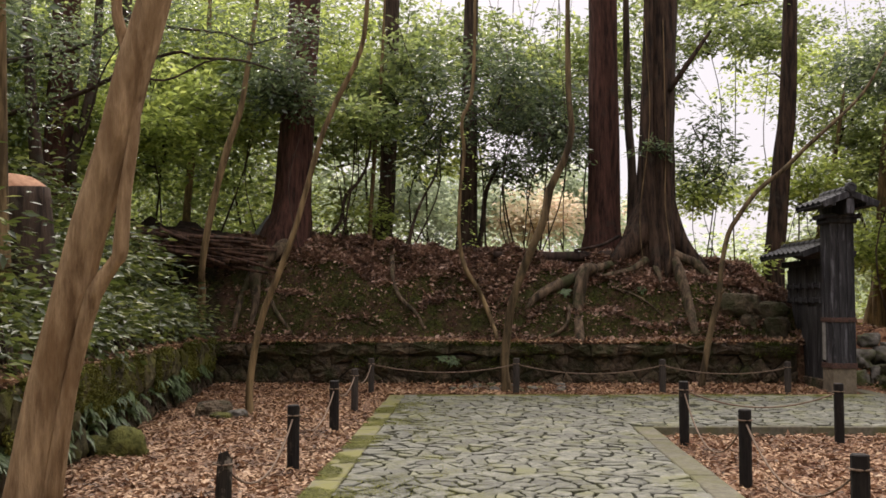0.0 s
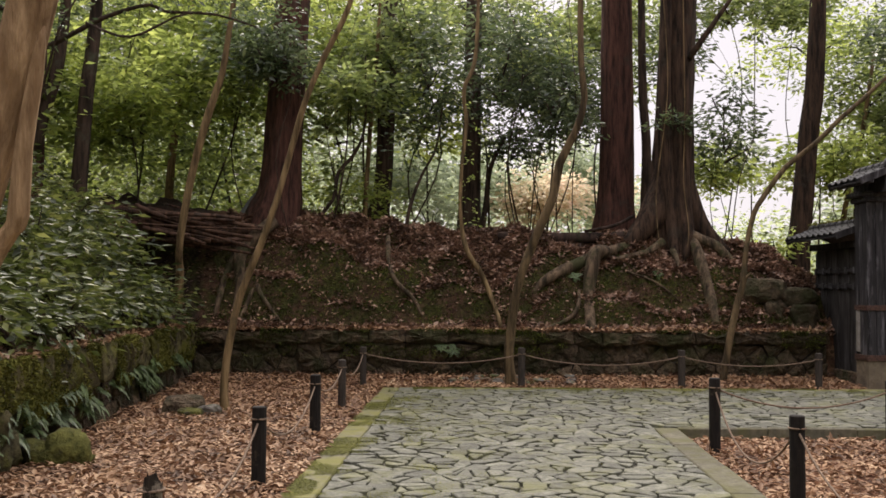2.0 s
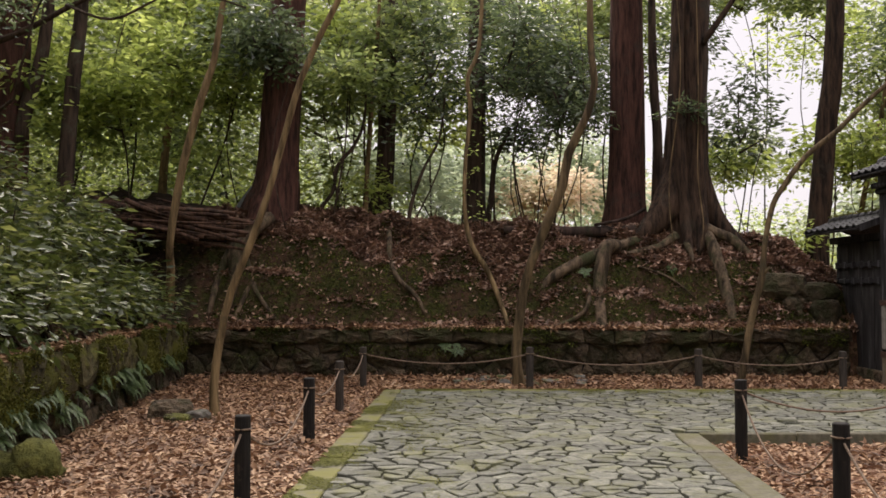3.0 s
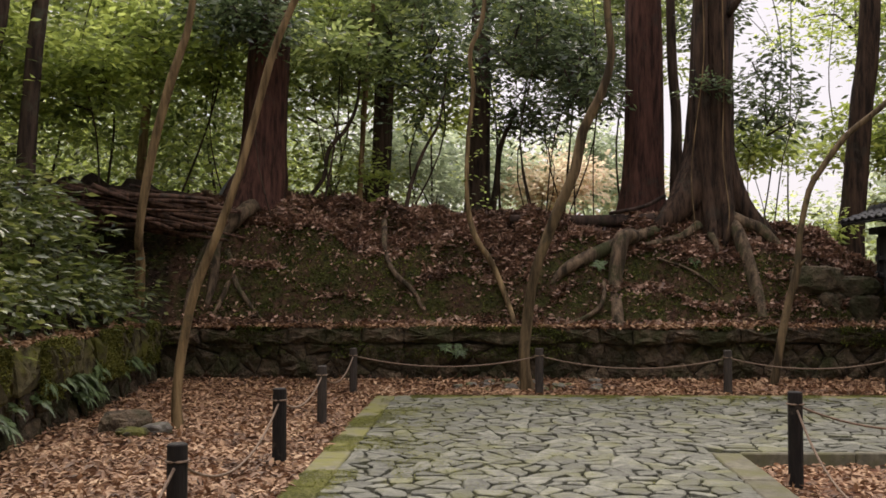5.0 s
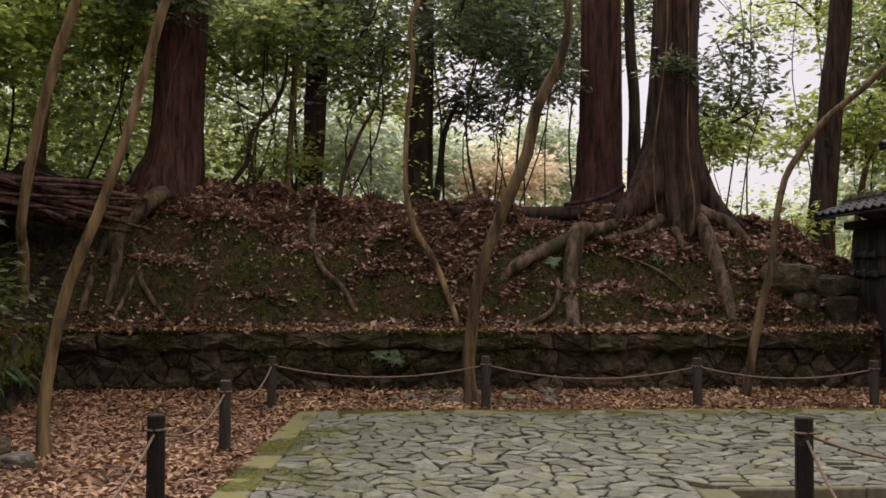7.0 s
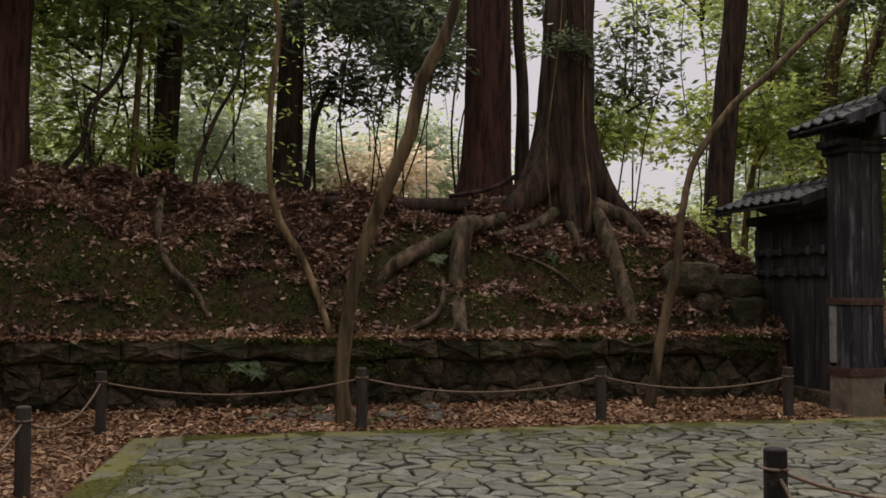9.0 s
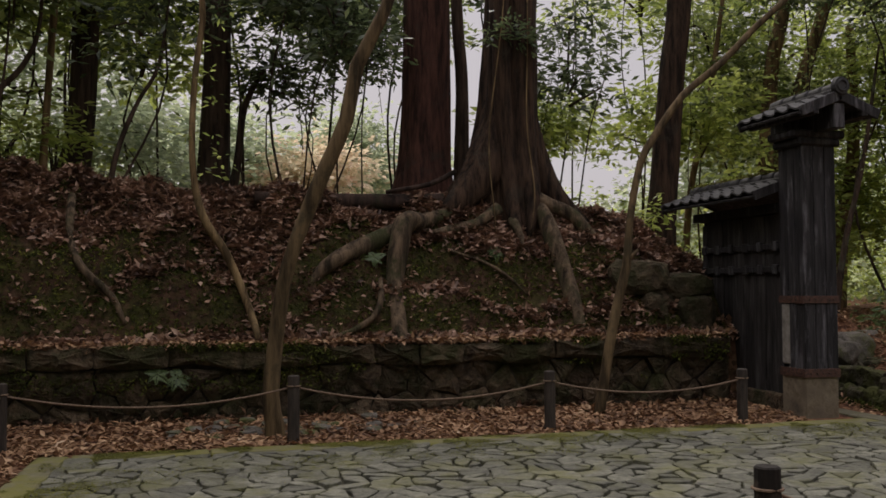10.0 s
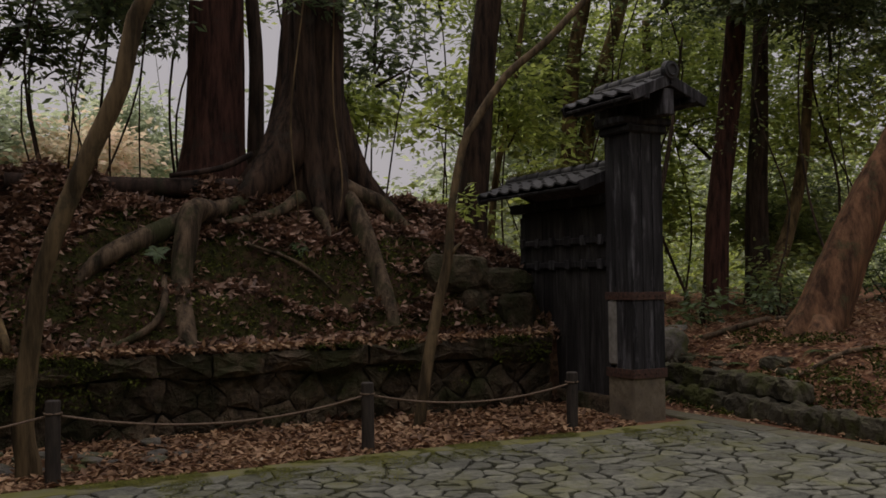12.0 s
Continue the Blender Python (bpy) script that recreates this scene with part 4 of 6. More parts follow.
standing_tree("cedar", CEDAR,
              [(3.06, 20.8, 2.15, 0.527), (3.07, 20.8, 3.01, 0.451), (3.08, 20.8, 3.38, 0.393), (3.11, 20.8, 4.23, 0.361), (3.12, 20.8, 5.82, 0.342), (3.11, 20.8, 6.89, 0.332), (3.12, 20.8, 11.4, 0.289), (3.15, 20.8, 17.63, 0.116)],
              M_CEDAR, 28, 0.07, 7, 0.03, [], [((3.22, 20.8, 14.51), (2.4, 2.4, 3.0), 90)], L_DARK)
standing_tree("cedar", "thin dark trunk standing between two great trunks",
              [(4.02, 22, 2.36, 0.145), (4.02, 22, 3.51, 0.127), (4.03, 22, 4.98, 0.104), (3.94, 22, 6.57, 0.094), (3.91, 22, 11.37, 0.052)], M_DARKBARK, 12, 0, 8, 0.06)
old_tree = standing_tree("old_tree", "great grey-brown trunk with buttressed roots gripping the bank",
              [(3.9, 19.95, 1.94, 1.0), (3.9, 19.82, 2.39, 0.86), (3.9, 19.72, 2.75, 0.72), (3.93, 19.62, 3.1, 0.57), (3.96, 19.56, 3.6, 0.48), (3.99, 19.52, 4.2, 0.425), (4.01, 19.5, 5, 0.395), (4.03, 19.5, 5.83, 0.39), (4.1, 19.5, 7.28, 0.38),
               (4.25, 19.5, 10.37, 0.34), (4.45, 19.5, 15.57, 0.16)], M_CAMPHOR, 44, 0.16, 11, 0.09,
              [[(3.86, 18.78, 2.22, 0.06), (3.84, 18.96, 2.59, 0.1), (3.83, 19.1, 3.12, 0.12), (3.77, 19.12, 3.98, 0.13), (3.73, 19.12, 5.42, 0.125), (3.75, 19.15, 6.55, 0.12), (3.82, 19.2, 9.35, 0.1)],
               [(4.2, 19.1, 6.24, 0.063), (4.61, 18.9, 6.86, 0.052), (5.03, 18.8, 7.48, 0.032)],
               [(3.95, 19.45, 4.3, 0.28), (3.78, 19.38, 3.6, 0.31), (3.48, 19.26, 3.05, 0.28), (3.2, 19.15, 2.74, 0.19), (2.9, 19.05, 2.5, 0.1)],
               [(4.1, 19.5, 4.2, 0.24), (4.24, 19.44, 3.5, 0.24), (4.46, 19.34, 2.96, 0.2), (4.72, 19.22, 2.62, 0.14), (5.0, 19.1, 2.38, 0.07)],
               [(4.1, 19.16, 3.3, 0.1), (4.12, 19.0, 2.85, 0.12), (4.1, 18.9, 2.5, 0.09), (4.02, 18.8, 2.2, 0.04)]],
              [((4.46, 19.5, 12.45), (3.4, 3.0, 2.6), 90)], L_DARK)
for k, pts in enumerate((
        [(3.14, 19.3, 2.55, 0.157), (2.89, 19.1, 2.46, 0.136), (2.63, 18.95, 2.4, 0.126), (2.33, 18.75, 2.3, 0.126), (1.88, 18.58, 2.11, 0.157), (1.34, 18.42, 1.85, 0.126), (1.07, 18.4, 1.63, 0.084), (0.88, 18.5, 1.42, 0.031)],
        [(2.45, 18.8, 2.34, 0.15), (2.24, 18.55, 2.32, 0.157), (2.14, 18.42, 2.03, 0.149), (2.06, 18.32, 1.58, 0.139), (2.03, 18.25, 1.05, 0.115), (2.03, 18.2, 0.79, 0.084)],
        [(4.18, 19.1, 2.64, 0.126), (4.23, 18.85, 2.51, 0.115), (4.28, 18.6, 2.14, 0.126), (4.34, 18.5, 1.6, 0.115), (4.34, 18.42, 1.14, 0.094), (4.34, 18.3, 0.89, 0.063)],
        [(4.07, 19, 2.79, 0.094), (4.37, 18.9, 2.63, 0.094), (4.67, 18.85, 2.49, 0.094), (4.96, 18.82, 2.13, 0.089), (5.15, 18.75, 1.77, 0.073), (5.27, 18.6, 1.5, 0.042)],
        [(3.65, 19, 2.59, 0.073), (3.3, 18.85, 2.38, 0.063), (2.94, 18.75, 2.29, 0.052), (2.64, 18.6, 2.23, 0.031)],
        [(3.81, 18.9, 2.43, 0.063), (3.83, 18.6, 2.17, 0.042), (3.76, 18.45, 1.92, 0.021)])):
    limb(old_tree, "root", hug(pts, (-0.35, 0.25, 0.1, 0.0, 0.2, 0.2)[k]), M_ROOT, 14, 0.1, 0.14, 0, 30 + k)
for k, pts in enumerate((
        [(-4.23, 19.6, 2.8, 0.21), (-4.08, 19.1, 2.86, 0.179), (-4.14, 18.7, 2.73, 0.168), (-4.41, 18.6, 2.45, 0.158), (-4.54, 18.55, 2.18, 0.137), (-4.48, 18.5, 1.81, 0.105), (-4.49, 18.4, 1.45, 0.063), (-4.55, 18.3, 1.13, 0.032)],
        [(-4.6, 18.6, 2.38, 0.063), (-4.73, 18.5, 1.97, 0.074), (-4.81, 18.4, 1.55, 0.063), (-4.87, 18.2, 1.08, 0.042)],
        [(-4.34, 18.5, 2.12, 0.053), (-4.24, 18.4, 1.9, 0.053), (-4.1, 18.25, 1.55, 0.045), (-3.78, 18.1, 1.14, 0.032), (-3.57, 17.95, 0.92, 0.021)],
        [(-4.17, 18.35, 1.7, 0.042), (-4.24, 18.25, 1.54, 0.045), (-4.33, 18.12, 1.27, 0.045), (-4.43, 18, 0.98, 0.032)])):
    ob = part("bare_root", tube("bare_root", hug(pts), 12, 0.1, 0.12, 0, 50 + k), M_ROOT)
    tagged(ob, "pale bared tree root running down the bank", "root", "roots on the bank")
standing_tree("cedar", "tall brown trunk behind the gate wing",
              [(7.01, 20.8, 1.32, 0.271), (7.05, 20.8, 2.43, 0.231), (7.16, 20.8, 3.55, 0.213), (7.30, 20.8, 5.08, 0.201), (7.48, 20.8, 6.82, 0.182), (7.71, 20.8, 13.41, 0.091)], M_CAMPHOR, 18, 0.05, 13, 0.05,
              [], [((7.79, 20.8, 11.88), (2.4, 2.4, 2.2), 60)], L_MID)
# saplings and climbers on the bank
THIN = [
    ("climbing_vine", "twisting woody vine rising from the wall top", M_SLIM, [(0.43, 17.8, 0.69, 0.042), (0.37, 17.95, 0.95, 0.047), (0.21, 18.05, 1.47, 0.052), (0.01, 18.1, 1.93, 0.056), (-0.26, 18.15, 2.38, 0.055), (-0.37, 18.2, 3.03, 0.044), (-0.35, 18.3, 3.95, 0.042), (-0.26, 18.4, 4.77, 0.042), (-0.31, 18.4, 5.42, 0.042), (-0.08, 18.5, 6.17, 0.042), (-0.02, 18.6, 8.35, 0.032)]),
    ("sapling", "pale crooked sapling on the corner bank", M_SLIM, [(-5.29, 16.9, 1.23, 0.079), (-5.23, 16.8, 1.85, 0.064), (-5.2, 16.6, 2.25, 0.058), (-5.1, 16.6, 3.04, 0.06), (-4.96, 16.6, 3.76, 0.06), (-4.77, 16.6, 4.49, 0.065), (-4.62, 16.6, 4.97, 0.056), (-4.48, 16.6, 5.54, 0.049), (-4.17, 16.6, 7.89, 0.032)]),
    ("bent_stem", "bent dead stem hanging down the bank", M_ROOT, [(-1.76, 19, 2.63, 0.046), (-1.74, 18.75, 2.47, 0.047), (-1.72, 18.6, 2.11, 0.046), (-1.55, 18.45, 1.74, 0.042), (-1.23, 18.3, 1.43, 0.038), (-1.08, 18.2, 1.12, 0.021)]),
    ("sapling", "slender straight sapling on the crest", M_SLIM, [(-2.35, 20.6, 2.49, 0.073), (-2.34, 20.8, 2.98, 0.065), (-2.31, 20.8, 3.67, 0.054), (-2.22, 20.8, 5.29, 0.05), (-2.09, 20.8, 6.9, 0.042), (-1.99, 20.8, 9.38, 0.021)]),
    ("sapling", "crooked dark sapling on the crest", M_DARKBARK, [(-3.25, 20.2, 2.59, 0.047), (-3.2, 20.2, 3.11, 0.042), (-2.94, 20.2, 3.52, 0.038), (-2.85, 20.2, 4.03, 0.038), (-2.52, 20.2, 4.44, 0.036), (-2.31, 20.2, 5.06, 0.026), (-2.31, 20.2, 6.49, 0.016)]),
    ("sapling", "crooked dark sapling on the crest", M_DARKBARK, [(-1.45, 20.5, 2.48, 0.047), (-1.41, 20.5, 3.1, 0.042), (-1.28, 20.5, 3.61, 0.038), (-1.07, 20.5, 4.12, 0.031), (-0.81, 20.5, 4.64, 0.027), (-0.67, 20.5, 5.66, 0.016)]),
    ("sapling", "thin dark sapling on the crest", M_DARKBARK, [(-2.99, 19.9, 2.59, 0.023), (-2.83, 19.9, 3.41, 0.021), (-2.67, 19.9, 4.44, 0.017), (-2.62, 19.9, 5.68, 0.01)]),
    ("hanging_vine", "thin hanging vine before the great trunk", M_SLIM, [(3.96, 18.75, 2.02, 0.008), (4.12, 18.85, 2.74, 0.010), (4.05, 18.95, 3.77, 0.010), (4.09, 19, 5.21, 0.010), (4.06, 19, 7.79, 0.008)]),
    ("hanging_vine", "thin hanging vine before the great trunk", M_SLIM, [(3.40, 18.6, 1.61, 0.007), (3.52, 18.75, 2.33, 0.008), (3.51, 18.95, 3.57, 0.010), (3.75, 19, 5.63, 0.010), (3.65, 19, 7.8, 0.008)]),
    ("fallen_branch", "thin fallen branch leaning on the wall top", M_ROOT, [(1.87, 18.25, 1.62, 0.031), (1.82, 18.15, 1.36, 0.038), (1.71, 18.05, 1.16, 0.04), (1.38, 17.95, 0.98, 0.036), (0.86, 17.85, 0.85, 0.032), (0.63, 17.8, 0.83, 0.016)]),
    ("fallen_branch", "thin fallen branch lying on the mossy bank", M_ROOT, [(2.84, 18.5, 1.98, 0.019), (3.25, 18.38, 1.82, 0.023), (3.55, 18.3, 1.61, 0.019), (3.76, 18.22, 1.4, 0.01)]),
]
for name, label, mat, pts in THIN:
    if name in ("bent_stem", "fallen_branch", "climbing_vine"):
        pts = [(x, min(y, on_bank(x, z) - r - 0.03) if z < 2.4 else y, z, r) for x, y, z, r in pts]
    tagged(part(name, tube(name, pts, 9, 0.12, 0.1, 0, len(pts)), mat), label, name.replace("_", " "))
for label, leaf, places, per in (("small dark spray of leaves hanging before the great trunk", L_DARK, [(3.53, 18.95, 4.93), (3.79, 18.9, 5.01), (4.04, 18.9, 4.98), (4.3, 18.9, 5.04), (4.5, 18.95, 4.89), (3.94, 18.9, 4.9)], 60),
                                 ("sparse yellow-green leaves on a climbing vine", L_BRIGHT, [(-0.34, 18.3, 3.39), (-0.13, 18.3, 3.7), (-0.44, 18.35, 4.01), (-0.02, 18.4, 4.42), (-0.29, 18.3, 2.92), (-0.03, 18.3, 3.07), (-0.08, 18.4, 4.94)], 16)):
    ob = part("leafy_twig", sprays("leafy_twig", np.array(places), per, 0.14, 0.12, 0.045, 5, 0.6, 0.15), leaf)
    tagged(ob, label, "twig", kind="stuff")
LOGS = [
    ("dark rotting log lying along the crest", [(0.42, 19.3, 2.69, 0.073), (1.09, 19.25, 2.66, 0.089), (1.91, 19.2, 2.66, 0.099), (2.63, 19.2, 2.67, 0.094), (2.94, 19.2, 2.71, 0.073)]),
    ("forked dead branch propped on a log", [(2.12, 19.1, 2.78, 0.026), (2.74, 19.2, 2.91, 0.031), (3.14, 19.3, 3.11, 0.031)]),
    ("dark rotting log lying along the crest", [(-3.56, 19.55, 2.92, 0.052), (-2.42, 19.7, 2.87, 0.061), (-1.43, 19.8, 2.85, 0.058), (-0.77, 19.9, 2.76, 0.047)]),
]
for k, (label, pts) in enumerate(LOGS):
    tagged(part("fallen_log", tube("fallen_log", pts, 12, 0.15, 0.12, 0, 70 + k), M_LOG), label, "log", "logs on the crest")
# the heap of poles in the corner
heap_rng = np.random.default_rng(12)
for k in range(40):
    lay, row = k % 5, k // 5
    z = 2.56 + 0.1 * lay + heap_rng.uniform(-0.05, 0.05)
    y = 17.7 + 0.15 * row + heap_rng.uniform(-0.08, 0.08) + 0.05 * lay
    x0, x1 = -7.25 + heap_rng.uniform(-0.9, 1.2), -4.38 + heap_rng.uniform(-0.9, 0.45)
    r = heap_rng.uniform(0.02, 0.055)
    slant = 0.16 + heap_rng.uniform(-0.14, 0.14)
    skew = heap_rng.uniform(-0.5, 0.5)
    pts = [(x0 + (x1 - x0) * t, y + skew * (t - 0.5) + 0.08 * math.sin(3 * t + k), z + (0.5 - t) * slant * 2 + 0.02 * math.sin(5 * t + k), r * (1 - 0.3 * t)) for t in (0, 0.25, 0.5, 0.75, 1)]
    tagged(part("heaped_pole", tube("heaped_pole", pts, 9, 0.25, 0.1, 0, 90 + k), M_POLE), "brown barked pole in a heap across the corner of the bank", "log", "heap of poles")

# left bank: a cut stump, dark trunks
stump = thing("stump", (-5.8, 10.16, 1.1), "dark thick stump with a sawn pale top on the bank", "stump")
limb(stump, "trunk", [(-5.73, 10.16, 0.96, 0.446), (-5.75, 10.16, 1.37, 0.383), (-5.77, 10.16, 2.21, 0.33), (-5.83, 10.16, 2.98, 0.309)], M_DARKBARK, 18, 0.15, 0.1, 0.1, 3)
limb(stump, "sawn_top", [(-5.83, 10.16, 2.98, 0.298), (-5.82, 10.15, 3, 0.287), (-5.8, 10.13, 3.04, 0.255)], M_CUT, 18, 0.02, 0.1, 0, 3, "orange-brown sawn face")
SIDE = [
    ("dark trunk with low boughs among shrubs on the side bank", M_DARKBARK, [(-8.45, 13.45, 1.9, 0.3), (-8.42, 13.45, 3.0, 0.24), (-8.4, 13.45, 4.98, 0.2), (-8.35, 13.45, 8.49, 0.16), (-8.3, 13.45, 12.74, 0.086)]),
    ("thin grey trunk on the side bank", M_SLIM, [(-5.76, 9.49, 0.85, 0.127), (-5.75, 9.49, 1.37, 0.113), (-5.73, 9.49, 1.99, 0.106), (-5.77, 9.49, 2.72, 0.093), (-5.81, 9.49, 4.18, 0.074), (-5.91, 9.49, 7.33, 0.043)]),
    ("dark forked trunk on the side bank", M_DARKBARK, [(-7.14, 14.17, 1.83, 0.171), (-7.19, 14.17, 2.99, 0.128), (-7.33, 14.17, 4.25, 0.107), (-7.51, 14.17, 6.36, 0.075), (-7.57, 14.17, 9.55, 0.043)]),
    ("dark upright trunk on the side bank", M_DARKBARK, [(-7.23, 17.4, 2.83, 0.175), (-7.19, 17.4, 3.71, 0.145), (-7.10, 17.4, 5.11, 0.131), (-6.97, 17.4, 6.51, 0.114), (-6.88, 17.4, 8.96, 0.070)]),
    ("broad red-brown trunk deep in the wood", M_CEDAR, [(-8.18, 17.3, 2.51, 0.415), (-8.16, 17.3, 3.41, 0.333), (-8.13, 17.3, 4.31, 0.302), (-8.11, 17.3, 5.30, 0.288), (-8.06, 17.3, 7.37, 0.252), (-8.04, 17.3, 12.78, 0.108)]),
    ("dark limb forking from a trunk deep in the wood", M_DARKBARK, [(-7.87, 17.1, 3.95, 0.090), (-7.74, 17.1, 4.68, 0.108), (-7.51, 17.1, 5.49, 0.099), (-7.38, 17.1, 6.93, 0.081), (-7.33, 17.1, 9.19, 0.045)]),
    ("pale forked trunk deep in the wood", M_SLIM, [(-9.05, 19.5, 2.81, 0.137), (-8.94, 19.5, 4.26, 0.116), (-8.72, 19.5, 5.91, 0.095), (-8.62, 19.5, 9.44, 0.053)]),
    ("dark trunk deep in the wood", M_DARKBARK, [(-10.67, 21, 3.26, 0.21), (-10.57, 21, 5.32, 0.178), (-10.46, 21, 9.46, 0.105)]),
    ("pale trunk deep in the wood", M_SLIM, [(-6.75, 21.5, 2.93, 0.105), (-6.64, 21.5, 4.78, 0.089), (-6.33, 21.5, 6.83, 0.073), (-6.21, 21.5, 9.93, 0.042)]),
]
BOUGHS = [
    [(-8.4, 13.45, 4.3, 0.06), (-6.57, 13.45, 4.77, 0.044), (-5.44, 13.35, 5.29, 0.033), (-4.82, 13.35, 5.48, 0.026), (-4.61, 13.35, 5.39, 0.025), (-3.89, 13.3, 5.34, 0.019), (-3.34, 13.25, 5.16, 0.011)],
    [(-5.67, 13.35, 5.22, 0.021), (-5.2, 13.25, 5.02, 0.019), (-4.89, 13.25, 5.05, 0.019), (-4.44, 13.25, 5.29, 0.016), (-4.08, 13.25, 5.37, 0.009)],
    [(-8.38, 13.45, 5.2, 0.05), (-6.54, 13.45, 5.52, 0.037), (-5.67, 13.35, 5.95, 0.026), (-4.93, 13.35, 5.85, 0.021), (-4.1, 13.35, 5.76, 0.019), (-3.77, 13.35, 5.6, 0.015), (-3.08, 13.35, 5.77, 0.012), (-2.4, 13.35, 5.59, 0.007)],
    [(-8.42, 13.4, 3.5, 0.035), (-6.54, 13.35, 3.82, 0.021), (-6.09, 13.03, 4.35, 0.019), (-5.88, 12.92, 4.98, 0.015), (-5.55, 12.81, 5.5, 0.009)],
]
SIDE_CROWN = [((-3.24, 13.35, 5.75), (0.9, 0.5, 0.35), 50), ((-4.93, 13.35, 5.95), (1.1, 0.6, 0.4), 34), ((-6.5, 13.0, 5.4), (0.9, 0.7, 0.6), 50), ((-7.2, 12.8, 4.5), (0.7, 0.7, 0.4), 24), ((-8.2, 13.45, 11.89), (1.9, 1.9, 1.6), 50)]
for k, (label, mat, pts) in enumerate(SIDE):
    if k == 0:
        standing_tree("forest_tree", label, pts, mat, 14, 0.05, 60, 0.07, BOUGHS, SIDE_CROWN, L_DARK, (0.1, 0.04), 22, 0.2)
        continue
    standing_tree("forest_tree", label, pts, mat, 14, 0.05, 60 + k, 0.07, [], [((pts[-1][0], pts[-1][1], pts[-1][2] - 0.8), (1.9, 1.9, 1.6), 50)], L_MID)

# past the gate: a great leaning trunk and the wood behind it
standing_tree("leaning_tree", "massive leaning trunk with orange-brown bark on the low bank",
              [(9.52, 16.85, 0.12, 0.615), (9.67, 16.8, 0.47, 0.462), (9.98, 16.74, 1.02, 0.349), (10.39, 16.7, 1.8, 0.308), (10.91, 16.6, 2.71, 0.281), (11.5, 16.5, 3.66, 0.26), (12.69, 16.5, 5.66, 0.205), (14.07, 16.5, 9.28, 0.123)],
              M_LEANBARK, 30, 0.12, 21, 0.08, [[(9.79, 16.6, 0.92, 0.205), (9.44, 16.4, 0.63, 0.175), (9.06, 16.25, 0.51, 0.103), (8.74, 16.15, 0.43, 0.041)], [(9.73, 16.7, 0.82, 0.205), (9.35, 16.9, 0.62, 0.165), (8.94, 17.1, 0.55, 0.071)]], [((13.36, 16.5, 9.81), (3, 3, 2), 90)], L_MID)
EAST = [
    ("straight red-brown trunk past the gate", M_CEDAR, [(11.69, 20.5, 0.28, 0.334), (11.74, 20.5, 0.68, 0.263), (11.81, 20.5, 1.47, 0.233), (11.94, 20.5, 2.97, 0.213), (12.28, 20.5, 4.96, 0.203), (12.52, 20.5, 7.11, 0.174), (12.8, 20.5, 11.33, 0.104)]),
    ("dark straight trunk past the gate", M_DARKBARK, [(13.88, 21.5, 0.19, 0.361), (13.91, 21.5, 1.48, 0.272), (13.91, 21.5, 3.06, 0.222), (14.05, 21.5, 5.04, 0.172), (14.32, 21.5, 10.11, 0.102)]),
    ("pale crooked trunk past the gate", M_SLIM, [(13.5, 21, 0.28, 0.171), (13.84, 21, 1.66, 0.151), (14.26, 21, 2.55, 0.121), (14.69, 21, 4.03, 0.101), (15.01, 21, 7.04, 0.061)]),
    ("pale forked trunk past the gate", M_SLIM, [(12.89, 24, 0.54, 0.162), (13.04, 24, 2.52, 0.142), (13.39, 24, 4.52, 0.122), (13.36, 24, 7.13, 0.081)]),
    ("tall pale trunk behind the gate roof", M_SLIM, [(11.05, 24, 0.65, 0.203), (11.23, 24, 3.95, 0.153), (11.42, 24, 6.16, 0.138), (11.74, 24, 7.57, 0.133), (12.06, 24, 11.27, 0.083)]),
    ("tall leaning trunk behind the gate roof", M_SLIM, [(10.85, 24.2, 0.66, 0.243), (11.74, 24.2, 4.08, 0.183), (12.21, 24.2, 5.67, 0.142), (12.88, 24.2, 7.54, 0.127), (13.86, 24.2, 10.74, 0.082)]),
    ("thin pale trunk behind the gate wing", M_SLIM, [(9.21, 24, 0.83, 0.093), (9.47, 24, 3.47, 0.069), (9.88, 24, 5.12, 0.062), (10.32, 24, 7.74, 0.041)]),
    ("dark bare trunk on the low bank", M_DARKBARK, [(9.85, 20.2, 0.49, 0.071), (9.97, 20.2, 1.48, 0.061), (10.15, 20.2, 2.38, 0.051), (10.52, 20.2, 3.69, 0.041), (10.87, 20.2, 5.6, 0.02)]),
    ("tall trunk at the edge of the wood", M_CEDAR, [(16.64, 19, 0.32, 0.311), (16.79, 19, 3.05, 0.26), (17.08, 19, 8.17, 0.167), (17.23, 19, 11.26, 0.104)]),
]
for k, (label, mat, pts) in enumerate(EAST):
    standing_tree("forest_tree", label, pts, mat, 14, 0.05, 160 + k, 0.07, [], [((pts[-1][0], pts[-1][1], pts[-1][2] - 1.0), (2.4, 2.4, 2.0), 30)], L_MID)


